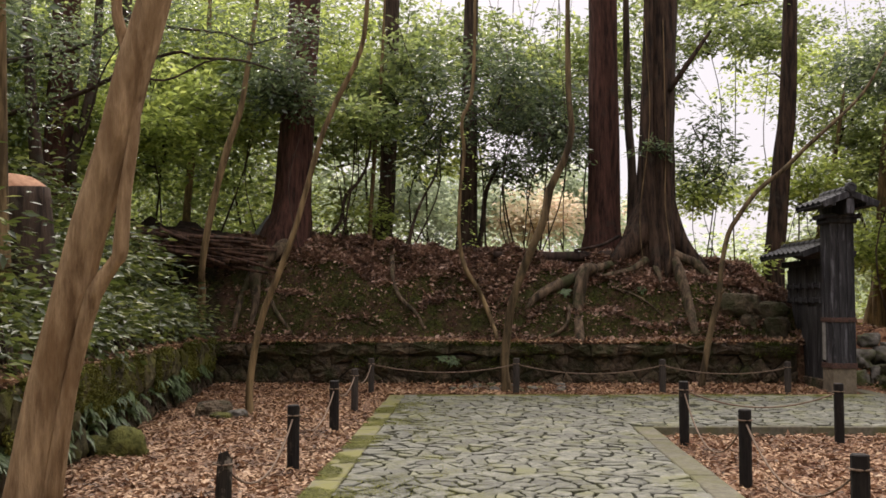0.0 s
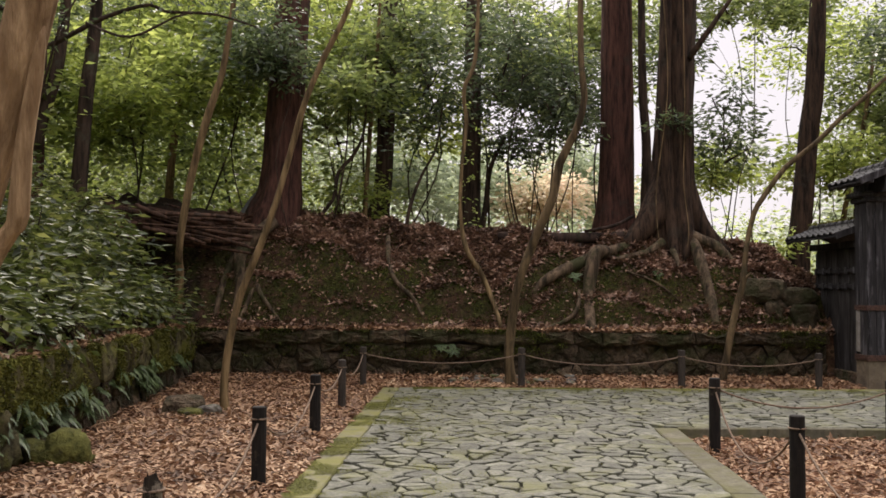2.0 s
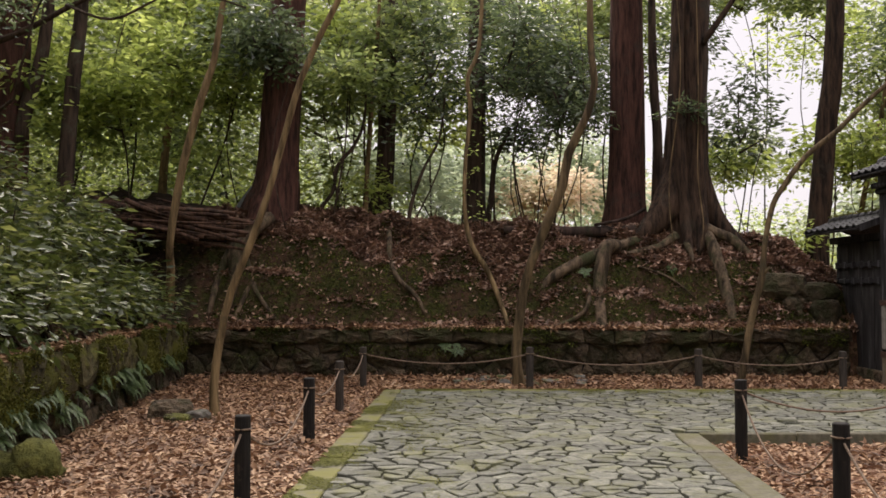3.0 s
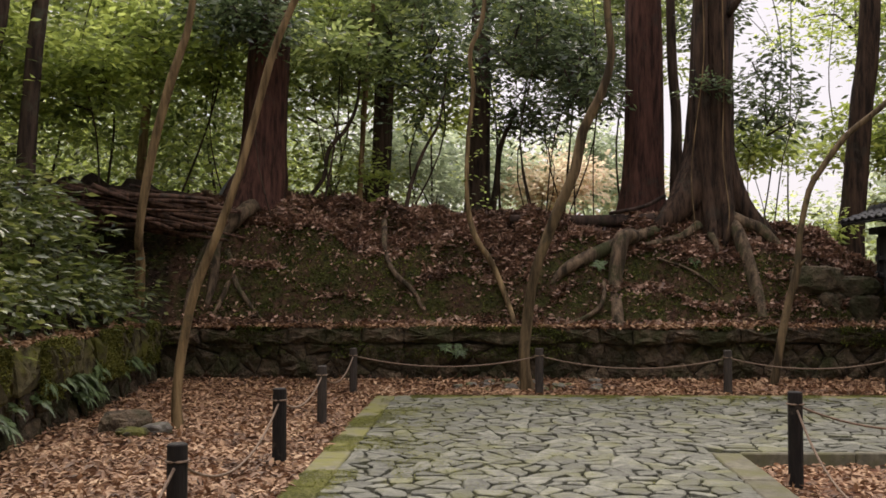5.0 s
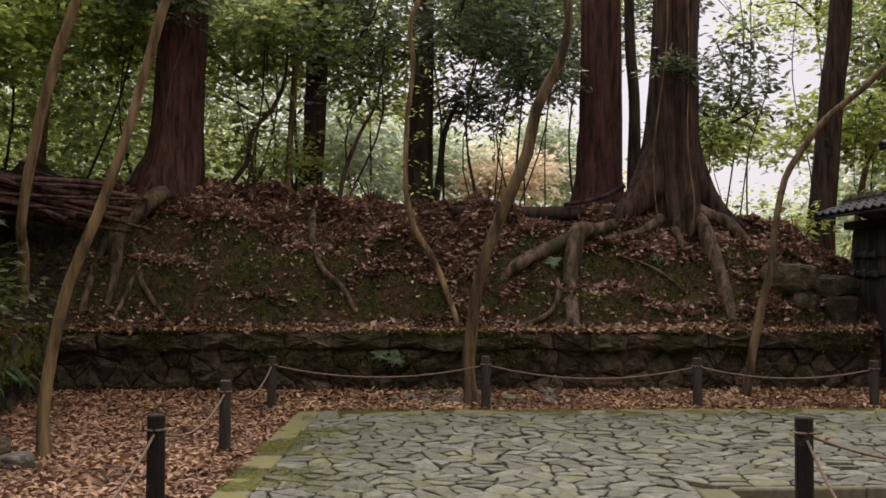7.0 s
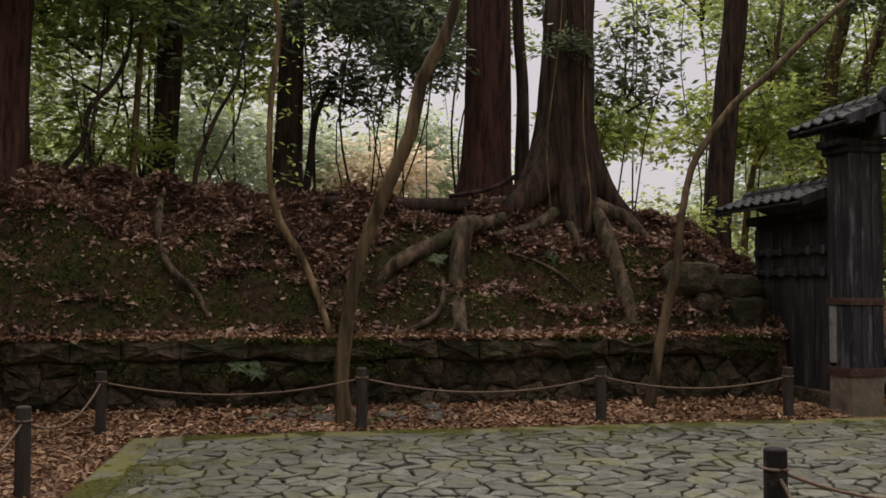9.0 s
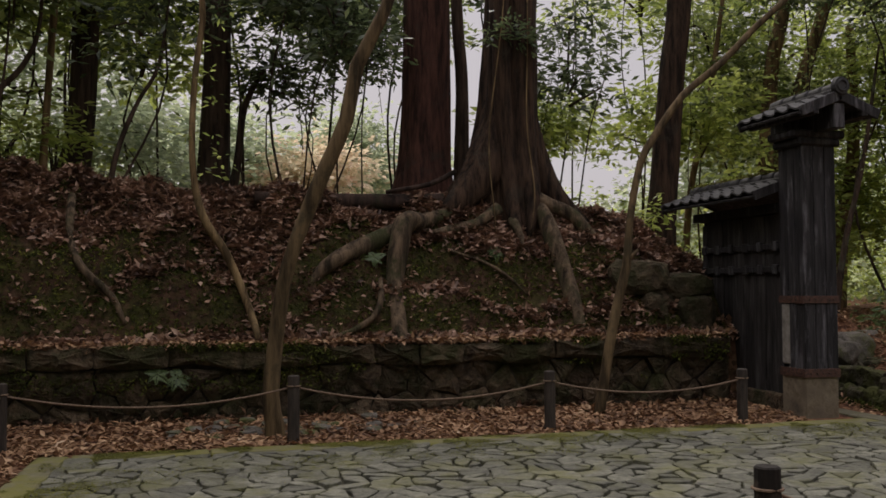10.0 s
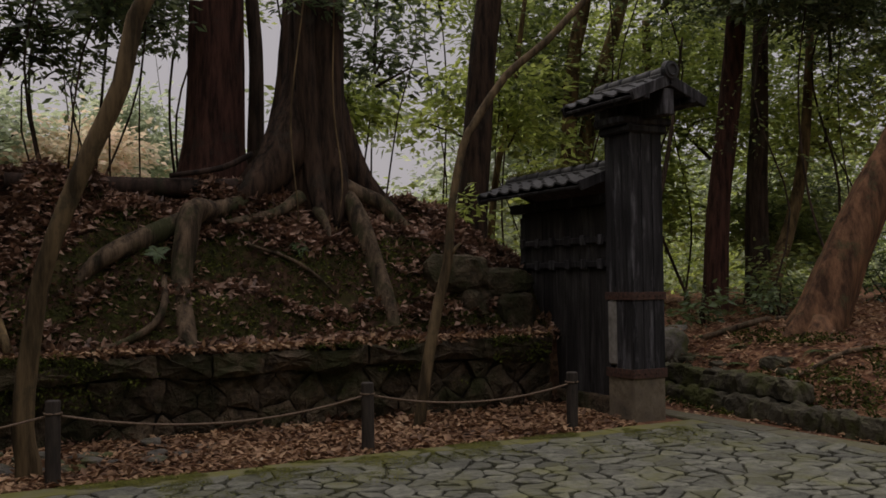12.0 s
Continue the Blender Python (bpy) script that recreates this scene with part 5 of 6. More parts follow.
# ---- leafy under-storey and the wood behind ----
def wood_tree(x, y, h, r, crowns, leaf, seed, label, lsize=(0.11, 0.05), per=30, spread=0.36, bark=M_DARKBARK):
    z = float(height(x, y))
    rng = np.random.default_rng(seed)
    ob = thing("forest_tree", (x, y, z), label, "tree", "trees of the wood")
    bend = rng.normal(size=2) * 0.35
    sway = rng.normal(size=(5, 2)) * 0.26
    trunk = [(x + bend[0] * t * t + sway[i][0], y + bend[1] * t * t + sway[i][1], z - 0.2 + (h + 0.2) * t, 0.3 * r * (1 - 0.75 * t)) for i, t in enumerate((0, 0.25, 0.5, 0.75, 1))]
    limb(ob, "trunk", trunk, bark, 9, 0.5, 0.08, 0, seed)
    for k, (c, rad, n) in enumerate(crowns):
        c = np.array(c)
        t = min(0.9, max(0.3, (c[2] - z - rad[2] * 0.6) / h))
        s = np.array([x + bend[0] * t * t, y + bend[1] * t * t, z + h * t])
        m = (s + c) / 2 + np.array([0, 0, 0.2]) + rng.normal(size=3) * 0.15
        limb(ob, "branch", [(*s, r * 0.45), (*m, r * 0.3), (*c, r * 0.12)], bark, 6, 0.5, 0.08, 0, seed + k)
    crown_part(ob, crowns, *lsize, leaf, seed, per, spread)
    return ob


wood_rng = np.random.default_rng(77)
GREENS = {"d": (L_DARK, "glossy dark evergreen tree with hanging sprays"), "m": (L_MID, "green broadleaf tree of the under-storey"),
          "b": (L_BRIGHT, "bright yellow-green broadleaf tree with light behind it"), "p": (L_HAZE, "tree far behind the bank, haze painted into its pale leaves"),
          "a": (L_AUTUMN, "low yellow and orange autumn tree far behind the bank")}
# x, y, height, trunk radius, crown middle height, crown radii, sprays, kind
WOOD = [
    (-6.56, 18.9, 5.79, 0.06, 5.29, (1.6, 1.2, 1.5), 100, "b"), (-8.64, 18.2, 6.82, 0.08, 5.92, (1.9, 1.5, 1.9), 130, "b"), (-5.3, 21.2, 6.82, 0.08, 6.32, (1.8, 1.5, 2.0), 130, "b"),
    (-7.55, 22.5, 8.35, 0.09, 6.95, (2.2, 1.8, 2.8), 180, "b"), (-10.48, 20, 8.37, 0.1, 6.77, (2.3, 2, 2.8), 180, "m"), (-13.03, 22, 9.41, 0.12, 7.91, (2.6, 2.2, 3.4), 200, "b"),
    (-3.24, 22.8, 7.81, 0.08, 7.11, (1.7, 1.4, 2.4), 150, "b"), (-1.2, 24.2, 7.79, 0.08, 6.89, (1.7, 1.5, 2.0), 110, "b"), (-9.89, 25.5, 10.38, 0.12, 8.58, (2.8, 2.2, 3.8), 200, "m"),
    (-5.9, 26, 10.86, 0.12, 8.76, (2.6, 2.2, 3.6), 190, "b"), (-2.83, 27, 10.36, 0.12, 9.56, (2.4, 2.2, 2.0), 110, "m"), (-13.46, 27, 11.44, 0.14, 8.94, (3.2, 2.4, 4.2), 220, "m"),
    (-16.65, 22, 10.47, 0.14, 8.47, (3, 2.4, 3.8), 200, "m"), (-17.51, 30, 12.48, 0.14, 9.48, (3.6, 2.6, 4.8), 220, "b"), (-8.33, 31, 12.39, 0.14, 8.89, (3.4, 2.6, 4.8), 230, "m"), (-4.28, 32, 11.35, 0.14, 7.85, (3, 2.4, 3.4), 120, "p"),
    (-0.97, 20.6, 7.67, 0.06, 5.97, (1.2, 1.0, 1.9), 58, "d"), (0.67, 20.8, 7.66, 0.06, 5.86, (1.2, 1.0, 2.0), 46, "d"), (2, 21.8, 7.85, 0.06, 5.95, (1.0, 1.0, 1.9), 46, "d"),
    (-1.8, 21.4, 7.8, 0.06, 7.1, (1.3, 1.0, 1.3), 50, "m"), (0.24, 24.4, 9.81, 0.1, 8.31, (2.2, 1.6, 1.6), 64, "m"), (2.47, 25.5, 9.79, 0.1, 8.49, (1.9, 1.5, 1.4), 44, "m"),
    (-2.62, 19.9, 5.47, 0.035, 5.47, (0.8, 0.7, 0.7), 26, "m"), (-4.17, 18.7, 6.9, 0.04, 6.2, (1.0, 0.5, 0.8), 60, "d"), (-4.89, 20.6, 7.52, 0.05, 6.92, (1.3, 1.0, 1.2), 60, "b"),
    (5.48, 20.8, 6.2, 0.05, 5.1, (0.7, 0.7, 1.2), 22, "d"), (8.17, 23, 6.18, 0.05, 4.78, (1.2, 1.0, 0.9), 16, "b"), (6.38, 23.5, 9.68, 0.06, 8.78, (1.7, 1.2, 0.8), 40, "m"), (8.39, 24.5, 9.87, 0.06, 8.87, (1.5, 1.2, 1.0), 50, "m"), (2.59, 24, 7.67, 0.06, 6.57, (1.1, 1.0, 1.2), 80, "d"), (7.09, 26, 5.82, 0.05, 5.12, (1.5, 1.2, 0.7), 20, "p"), (4.9, 22.4, 8.25, 0.07, 6.85, (0.6, 0.8, 1.1), 22, "d"), (5.94, 25.5, 10.7, 0.09, 10.2, (2.0, 1.5, 0.9), 60, "m"),
    (8.88, 22.2, 5.36, 0.05, 4.56, (0.9, 0.9, 1.0), 16, "b"), (10.36, 24.8, 8.19, 0.08, 6.19, (1.4, 1.2, 1.6), 44, "m"), (11.48, 26.2, 9.8, 0.1, 7.2, (2.0, 1.8, 2.6), 56, "b"),
    (13.6, 27.2, 10.78, 0.12, 7.38, (2.4, 2.0, 3.4), 110, "b"), (16.33, 25.2, 10.67, 0.12, 6.87, (2.4, 2.2, 3.6), 170, "m"), (12.65, 22.6, 9.8, 0.1, 7.8, (2.2, 1.8, 2.0), 160, "d"),
    (10.26, 21.6, 8.81, 0.08, 7.21, (1.6, 1.3, 1.4), 90, "d"), (15.13, 20.6, 9.64, 0.1, 7.44, (2.2, 1.8, 2.2), 150, "d"), (18.26, 21.2, 9.96, 0.12, 6.16, (2.6, 2.2, 3.6), 190, "d"),
    (17.56, 17.6, 9.16, 0.1, 7.36, (2.2, 2, 1.8), 120, "m"), (20.14, 27.2, 11.02, 0.14, 7.02, (3.2, 2.6, 4.6), 220, "m"), (12.64, 18.8, 8.07, 0.08, 6.97, (1.7, 1.4, 1.2), 100, "d"),
    (11.02, 23.2, 4.33, 0.04, 2.73, (1.2, 1.0, 1.3), 80, "b"), (13.34, 24.6, 4.63, 0.05, 3.03, (1.6, 1.2, 1.5), 110, "b"), (16.05, 22.8, 4.26, 0.05, 2.46, (1.6, 1.2, 1.4), 110, "m"),
    (18.71, 24.6, 5.06, 0.05, 2.86, (1.8, 1.4, 1.8), 120, "d"), (14.26, 30.5, 9.22, 0.1, 5.02, (3, 2, 3), 170, "p"),
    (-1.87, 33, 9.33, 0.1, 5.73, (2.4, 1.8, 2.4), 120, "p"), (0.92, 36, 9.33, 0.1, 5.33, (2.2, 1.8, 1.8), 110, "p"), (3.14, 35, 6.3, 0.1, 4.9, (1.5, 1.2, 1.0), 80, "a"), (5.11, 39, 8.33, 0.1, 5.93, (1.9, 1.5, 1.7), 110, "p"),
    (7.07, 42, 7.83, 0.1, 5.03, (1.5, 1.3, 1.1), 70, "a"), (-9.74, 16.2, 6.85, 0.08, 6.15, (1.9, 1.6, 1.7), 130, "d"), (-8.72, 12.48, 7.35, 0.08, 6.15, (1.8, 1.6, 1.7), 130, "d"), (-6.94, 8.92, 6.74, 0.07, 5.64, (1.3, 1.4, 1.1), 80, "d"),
    (-1, 26.5, 10.33, 0.09, 8.93, (1.9, 1.5, 1.6), 46, "m"), (1.43, 27.5, 10.8, 0.09, 8.3, (2.2, 1.5, 1.8), 60, "d"), (3.51, 24.2, 9.78, 0.08, 8.28, (1.5, 1.2, 1.2), 60, "m"), (4.77, 28.5, 10.78, 0.09, 8.88, (2.0, 1.5, 1.7), 70, "m"),
    (1.57, 23.2, 7.88, 0.06, 6.88, (1.2, 1.0, 1.0), 60, "b"), (8.53, 27.5, 11.8, 0.09, 11.2, (2.4, 1.6, 1.0), 80, "b"), (10.71, 28.5, 11.25, 0.1, 8.65, (2.2, 1.8, 2.4), 70, "b"), (9.7, 20, 8.22, 0.06, 7.22, (1.3, 1.0, 1.0), 70, "d"),
    (14, 23.6, 8.09, 0.08, 5.69, (2.0, 1.6, 1.7), 120, "b"), (17.18, 22.6, 8.01, 0.09, 5.61, (2.2, 1.8, 1.8), 120, "b"), (11.73, 25.2, 7.67, 0.07, 5.57, (1.4, 1.2, 1.5), 90, "m"), (15.66, 18.4, 8.14, 0.08, 6.14, (1.5, 1.3, 1.2), 90, "m"),
    (1.6, 20.4, 7.24, 0.05, 5.44, (0.8, 0.7, 1.0), 30, "d"),
    (-11.68, 14.98, 9.48, 0.1, 8.08, (2.4, 2, 2.8), 150, "m"), (-11.27, 11.38, 9.45, 0.1, 7.65, (2.4, 2, 2.8), 150, "m"),
    (1.35, 22.6, 7.6, 0.05, 6.5, (1.2, 0.9, 0.9), 34, "d"), (0.6, 22.2, 8.2, 0.05, 7.4, (1.2, 0.9, 0.9), 26, "d"), (2.3, 22.3, 7.0, 0.05, 5.7, (0.5, 0.8, 0.8), 26, "d"), (1.1, 22.6, 6.2, 0.04, 5.0, (1.0, 0.8, 0.7), 30, "d"),
    (5.9, 23.0, 6.0, 0.04, 4.4, (0.8, 0.7, 0.6), 26, "b"), (11.6, 19.3, 7.2, 0.06, 6.2, (1.6, 1.0, 0.7), 90, "d"), (13.8, 19.6, 7.6, 0.06, 6.5, (1.6, 1.2, 0.8), 90, "d"),
    (-6.9, 9.4, 5.8, 0.06, 4.95, (1.2, 0.8, 0.45), 60, "d"),
]
for k, (x, y, h, r, cz, rad, n, g) in enumerate(WOOD):
    leaf, label = GREENS[g]
    mid = np.array([x, y, cz])
    groups = [(mid + np.array([0, 0, rad[2] * 0.3]), (rad[0] * 0.7, rad[1] * 0.7, rad[2] * 0.7), max(10, int(n * 0.42)))]
    for q in range(4):
        a = q * 1.57 + k
        c = mid + np.array([math.cos(a) * rad[0] * 0.55, math.sin(a) * rad[1] * 0.55, wood_rng.uniform(-0.55, 0.5) * rad[2]])
        groups.append((c, (rad[0] * 0.55, rad[1] * 0.55, rad[2] * 0.45), max(8, int(n * 0.24))))
    far = y > 29
    wood_tree(x, y, h, r, groups, leaf, 300 + k, label, (0.26, 0.13) if far else (0.2, 0.088) if g != "d" else (0.18, 0.068), 26 if g != "d" else 22, 0.46 if far else 0.22)

# far woods all round; unseen behind and beside the walker, there to block light
ring_rng = np.random.default_rng(5)


def woods(name, label, places, per, spread, size, leaf, seed):
    tagged(part(name, sprays(name, np.array(places), per, spread, *size, seed, 0.45, 0.2), leaf), label, "woodland", kind="stuff")


belt, hazed_belt = [], []
for k in range(2600):
    a = ring_rng.uniform(-180, 180)
    rr = ring_rng.uniform(32, 50)
    x, y = 1.1 * rr * math.sin(radians(a)), 8 + rr * math.cos(radians(a))
    bear = math.degrees(math.atan2(x, y - 3))
    top = 15.0
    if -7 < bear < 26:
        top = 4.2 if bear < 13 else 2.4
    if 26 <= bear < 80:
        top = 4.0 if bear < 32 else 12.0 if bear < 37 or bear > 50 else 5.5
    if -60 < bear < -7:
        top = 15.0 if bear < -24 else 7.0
    # the middle of the belt gets the leaf colour paled for haze
    (hazed_belt if -24 < bear < 30 else belt).append((x, y, float(height(x, y)) + ring_rng.uniform(0, 1) * top))
woods("far_woods", "distant trees beyond the bank, green leaves paled for haze", hazed_belt, 55, 1.0, (0.36, 0.2), L_HAZE, 7)
woods("far_woods", "distant green woodland, carried on unseen round the court to block light", belt, 55, 1.1, (0.5, 0.28), L_MID, 8)
near_hill = []
for k in range(900):
    x, y = ring_rng.uniform(-24, -4.6), ring_rng.uniform(21, 36)
    near_hill.append((x, y, float(height(x, y)) + ring_rng.uniform(0.1, 3.2)))
woods("undergrowth", "yellow-green undergrowth covering the wooded slope", near_hill[::2], 50, 0.5, (0.2, 0.1), L_BRIGHT, 18)
woods("undergrowth", "dark green undergrowth covering the wooded slope", near_hill[1::2], 50, 0.5, (0.2, 0.1), L_MID, 19)
east_low = []
for k in range(420):
    x, y = ring_rng.uniform(10.5, 30), ring_rng.uniform(26, 38)
    if x < 12 and y < 27:
        continue
    east_low.append((x, y, float(height(x, y)) + ring_rng.uniform(0.1, 3.6)))
woods("undergrowth", "undergrowth beyond the gate, green leaves paled for bright haze", east_low[::2], 50, 0.55, (0.2, 0.1), L_HAZE, 28)
woods("undergrowth", "green undergrowth beyond the gate", east_low[1::2], 50, 0.55, (0.2, 0.1), L_BRIGHT, 29)
# out-of-view woods added to keep light off the fronts of things
behind = []
for k in range(620):
    side = ring_rng.integers(0, 3)
    if side == 0:
        x, y = ring_rng.uniform(-16, 16), ring_rng.uniform(-16, -8)
    elif side == 1:
        x, y = ring_rng.uniform(-20, -13), ring_rng.uniform(-12, 12)
    else:
        x, y = ring_rng.uniform(14, 20), ring_rng.uniform(-12, 8)
    behind.append((x, y, float(height(x, y)) + ring_rng.uniform(0.2, 9)))
woods("near_woods", "unseen woodland added beside and behind the path to cut front light", behind, 60, 0.9, (0.4, 0.22), L_MID, 9)


# ---- shrubs and ferns on the side bank ----
def shrub(x, y, rx, ry, rz, n, leaf, seed, label, lsize=(0.17, 0.066), per=15, spread=0.2):
    z = float(height(x, y))
    rng = np.random.default_rng(seed)
    ob = thing("shrub", (x, y, z), label, "shrub", "shrubs on the banks")
    cs = crown_centres((x, y, z + rz * 0.85), (rx, ry, rz), n, rng, 0.2)
    keep = cs[:, 2] > height(cs[:, 0], cs[:, 1]) + 0.08
    cs = cs[keep]
    for k in range(min(6, len(cs))):
        c = cs[k]
        limb(ob, "stem", [(x + 0.04 * k, y, z - 0.1, 0.02), ((x + c[0]) / 2, (y + c[1]) / 2, (z + c[2]) / 2 + 0.1, 0.014), (*c, 0.006)], M_DARKBARK, 5, 0.3)
    part("foliage", sprays("foliage", cs, per, spread, *lsize, seed, 0.6, 0.25), leaf, ob)
    return ob


SHRUBS = [(-6.18, 8.06, 0.8, 0.9, 0.6, 60), (-6.03, 9.6, 0.7, 0.9, 0.6, 60), (-5.95, 11.16, 0.7, 0.9, 0.6, 70), (-5.99, 12.48, 0.7, 0.8, 0.65, 75), (-6.1, 13.76, 0.7, 0.8, 0.7, 80), (-6.14, 14.98, 0.7, 0.8, 0.65, 80),
          (-7, 10.5, 0.9, 0.9, 0.8, 70), (-7.15, 12.48, 0.9, 0.9, 0.9, 80), (-7.25, 14.57, 0.9, 0.9, 0.8, 80), (-7.02, 16.2, 0.8, 0.7, 0.6, 60), (-8.28, 15.59, 1.1, 1.0, 0.9, 70), (-8.42, 13.55, 1.1, 1.0, 1.0, 70), (-8.03, 18.6, 1.0, 0.8, 0.8, 60),
          (-5.66, 16, 0.35, 0.5, 0.35, 30), (-5.42, 8.7, 0.35, 0.7, 0.35, 40), (-5.47, 10.27, 0.35, 0.7, 0.38, 40), (-5.56, 11.82, 0.4, 0.7, 0.4, 45), (-5.58, 13.25, 0.4, 0.7, 0.4, 45), (-5.56, 14.57, 0.4, 0.7, 0.4, 45),
          (-6.58, 17.2, 0.7, 0.5, 0.5, 40), (-9.36, 11.16, 1.1, 1.0, 1.0, 70), (-7.77, 8.92, 1.0, 1.0, 0.9, 70), (-9.91, 17.8, 1.3, 1.0, 1.1, 80)]
for k, (x, y, rx, ry, rz, n) in enumerate(SHRUBS):
    shrub(x, y, rx, ry, rz, int(0.78 * n), L_SHRUB, 500 + k, "glossy-leaved evergreen shrub on the side bank")
for k, (x, y, rx, ry, rz, n, m) in enumerate([(-2.9, 20.6, 0.6, 0.5, 0.8, 40, L_BRIGHT), (-2.3, 21.6, 0.7, 0.5, 0.9, 40, L_BRIGHT), (-0.9, 22, 0.7, 0.5, 0.6, 24, L_HAZE), (7.9, 21.4, 0.7, 0.6, 0.6, 22, L_BRIGHT),
                                               (6.4, 20.4, 0.5, 0.4, 0.4, 26, L_BRIGHT), (9.9, 18.9, 0.4, 0.3, 0.3, 16, L_FERN), (12.8, 19.6, 0.9, 0.7, 0.7, 40, L_MID), (11.0, 18.4, 0.5, 0.4, 0.4, 20, L_FERN), (13.6, 18.4, 0.9, 0.7, 0.7, 40, L_DARK)]):
    shrub(x, y, rx, ry, rz, n, m, 560 + k, "leafy green undergrowth at the crest of the bank")


for k in range(11):
    y = 6.8 + 0.95 * k
    shrub(side_wall(y) - 0.32, y, 0.36, 0.55, 0.34, 26, L_SHRUB, 590 + k, "low leafy shrub hanging over the edge of the side wall", (0.14, 0.055))


def frond_arrays(length, rng, curl):
    """One fern frond along +x: an arched stalk with paired leaflets."""
    vs, fs, k = [], [], 0
    for i in range(15):
        t = (i + 1.5) / 16.5
        c = np.array([length * t, 0, length * (0.42 * t - curl * t * t)])
        w = length * 0.4 * (1 - t) ** 0.85 * min(1, 4 * t) + 0.004
        for s in (-1, 1):
            tip = c + np.array([w * 0.45, s * w, -w * 0.22])
            a, b_ = c + np.array([-0.011, 0, 0]), c + np.array([0.013, 0, 0])
            m = (c + tip) / 2
            vs += [a, m + np.array([0.013, 0, 0.004]), tip, m - np.array([0.012, 0, -0.002])]
            fs += [(k, k + 1, k + 2), (k, k + 2, k + 3)]
            k += 4
    return np.array(vs), np.array(fs)


def fern_mesh(seed, n, length):
    rng = np.random.default_rng(seed)
    out = []
    for i in range(n):
        v, f = frond_arrays(length * rng.uniform(0.7, 1.15), rng, rng.uniform(0.5, 0.85))
        a = i / n * 2 * math.pi + rng.uniform(-0.4, 0.4)
        ca, sa = math.cos(a), math.sin(a)
        v = np.stack([v[:, 0] * ca - v[:, 1] * sa, v[:, 0] * sa + v[:, 1] * ca, v[:, 2]], -1)
        out.append((v, f))
    return np_mesh("fronds", *joined(out))


fern_kinds = []
for k in range(4):
    ob = thing("fern", (-4.75, 9 + k, 0.7), "green fern growing from the mossy stone wall", "fern", "ferns on the walls")
    part("fronds", fern_mesh(700 + k, 8, 0.27), L_FERN, ob).matrix_parent_inverse = Matrix.Identity(4)
    fern_kinds.append(ob)
fern_rng = np.random.default_rng(31)
for k in range(150):
    y = fern_rng.uniform(6.6, 17.0)
    z = fern_rng.choice([0.3, 0.4, 0.5, 0.55, 0.9, 0.9, 0.9, 0.9])
    x = side_wall(y) + 0.06 if z < 0.8 else side_wall(y) - 0.12 - fern_rng.uniform(0, 0.9)
    if z > 0.8:
        z = float(height(x, y))
    m = pose(x, y, z, 0, 38 if z < 0.8 else 16, 0) @ pose(0, 0, 0, 0, 0, fern_rng.uniform(0, 360)) @ Matrix.Scale(fern_rng.uniform(0.7, 1.2) * (0.85 if z < 0.8 else 1.1), 4)
    ob = copy_thing(fern_kinds[k % 4], m)
    ob.matrix_basis = m
for k, (x, y, z) in enumerate([(-0.72, 17.5, 0.59), (-0.51, 17.5, 0.54), (1.82, 18.35, 1.88), (3.25, 18.45, 1.87), (3.4, 18.4, 1.97), (0.27, 18.2, 1.42), (-2.11, 18.3, 1.44), (-2.84, 18.3, 1.54), (8.36, 13.14, 0.27), (8.39, 14.17, 0.29), (8.3, 15.69, 0.3), (8.18, 16.7, 0.32), (8.91, 15.9, 0.5), (9.04, 17.2, 0.63), (8.56, 16.8, 0.44), (9.32, 15.18, 0.5), (8.84, 14.57, 0.4), (9.61, 15.59, 0.61), (8.39, 15.18, 0.36), (8.38, 16.3, 0.41), (8.65, 17.3, 0.53), (9.24, 13.76, 0.38), (8.74, 13.35, 0.31), (9.81, 17.8, 0.84), (9.32, 18.2, 0.75), (10.65, 14.78, 0.69)]):
    z = float(height(x, y)) if x > 7 else z
    m = pose(x, y, z, 50 if y > 17.3 and x < 7 else 0, 0, 0) @ pose(0, 0, 0, 0, 0, k * 77) @ Matrix.Scale(0.6 if x < 7 else 0.9, 4)
    ob = copy_thing(fern_kinds[k % 4], m)
    ob.matrix_basis = m
for k, ob in enumerate(fern_kinds):
    ob.matrix_basis = pose(side_wall(9.2 + 1.7 * k) + 0.06, 9.2 + 1.7 * k, 0.6, 0, 60, 0)

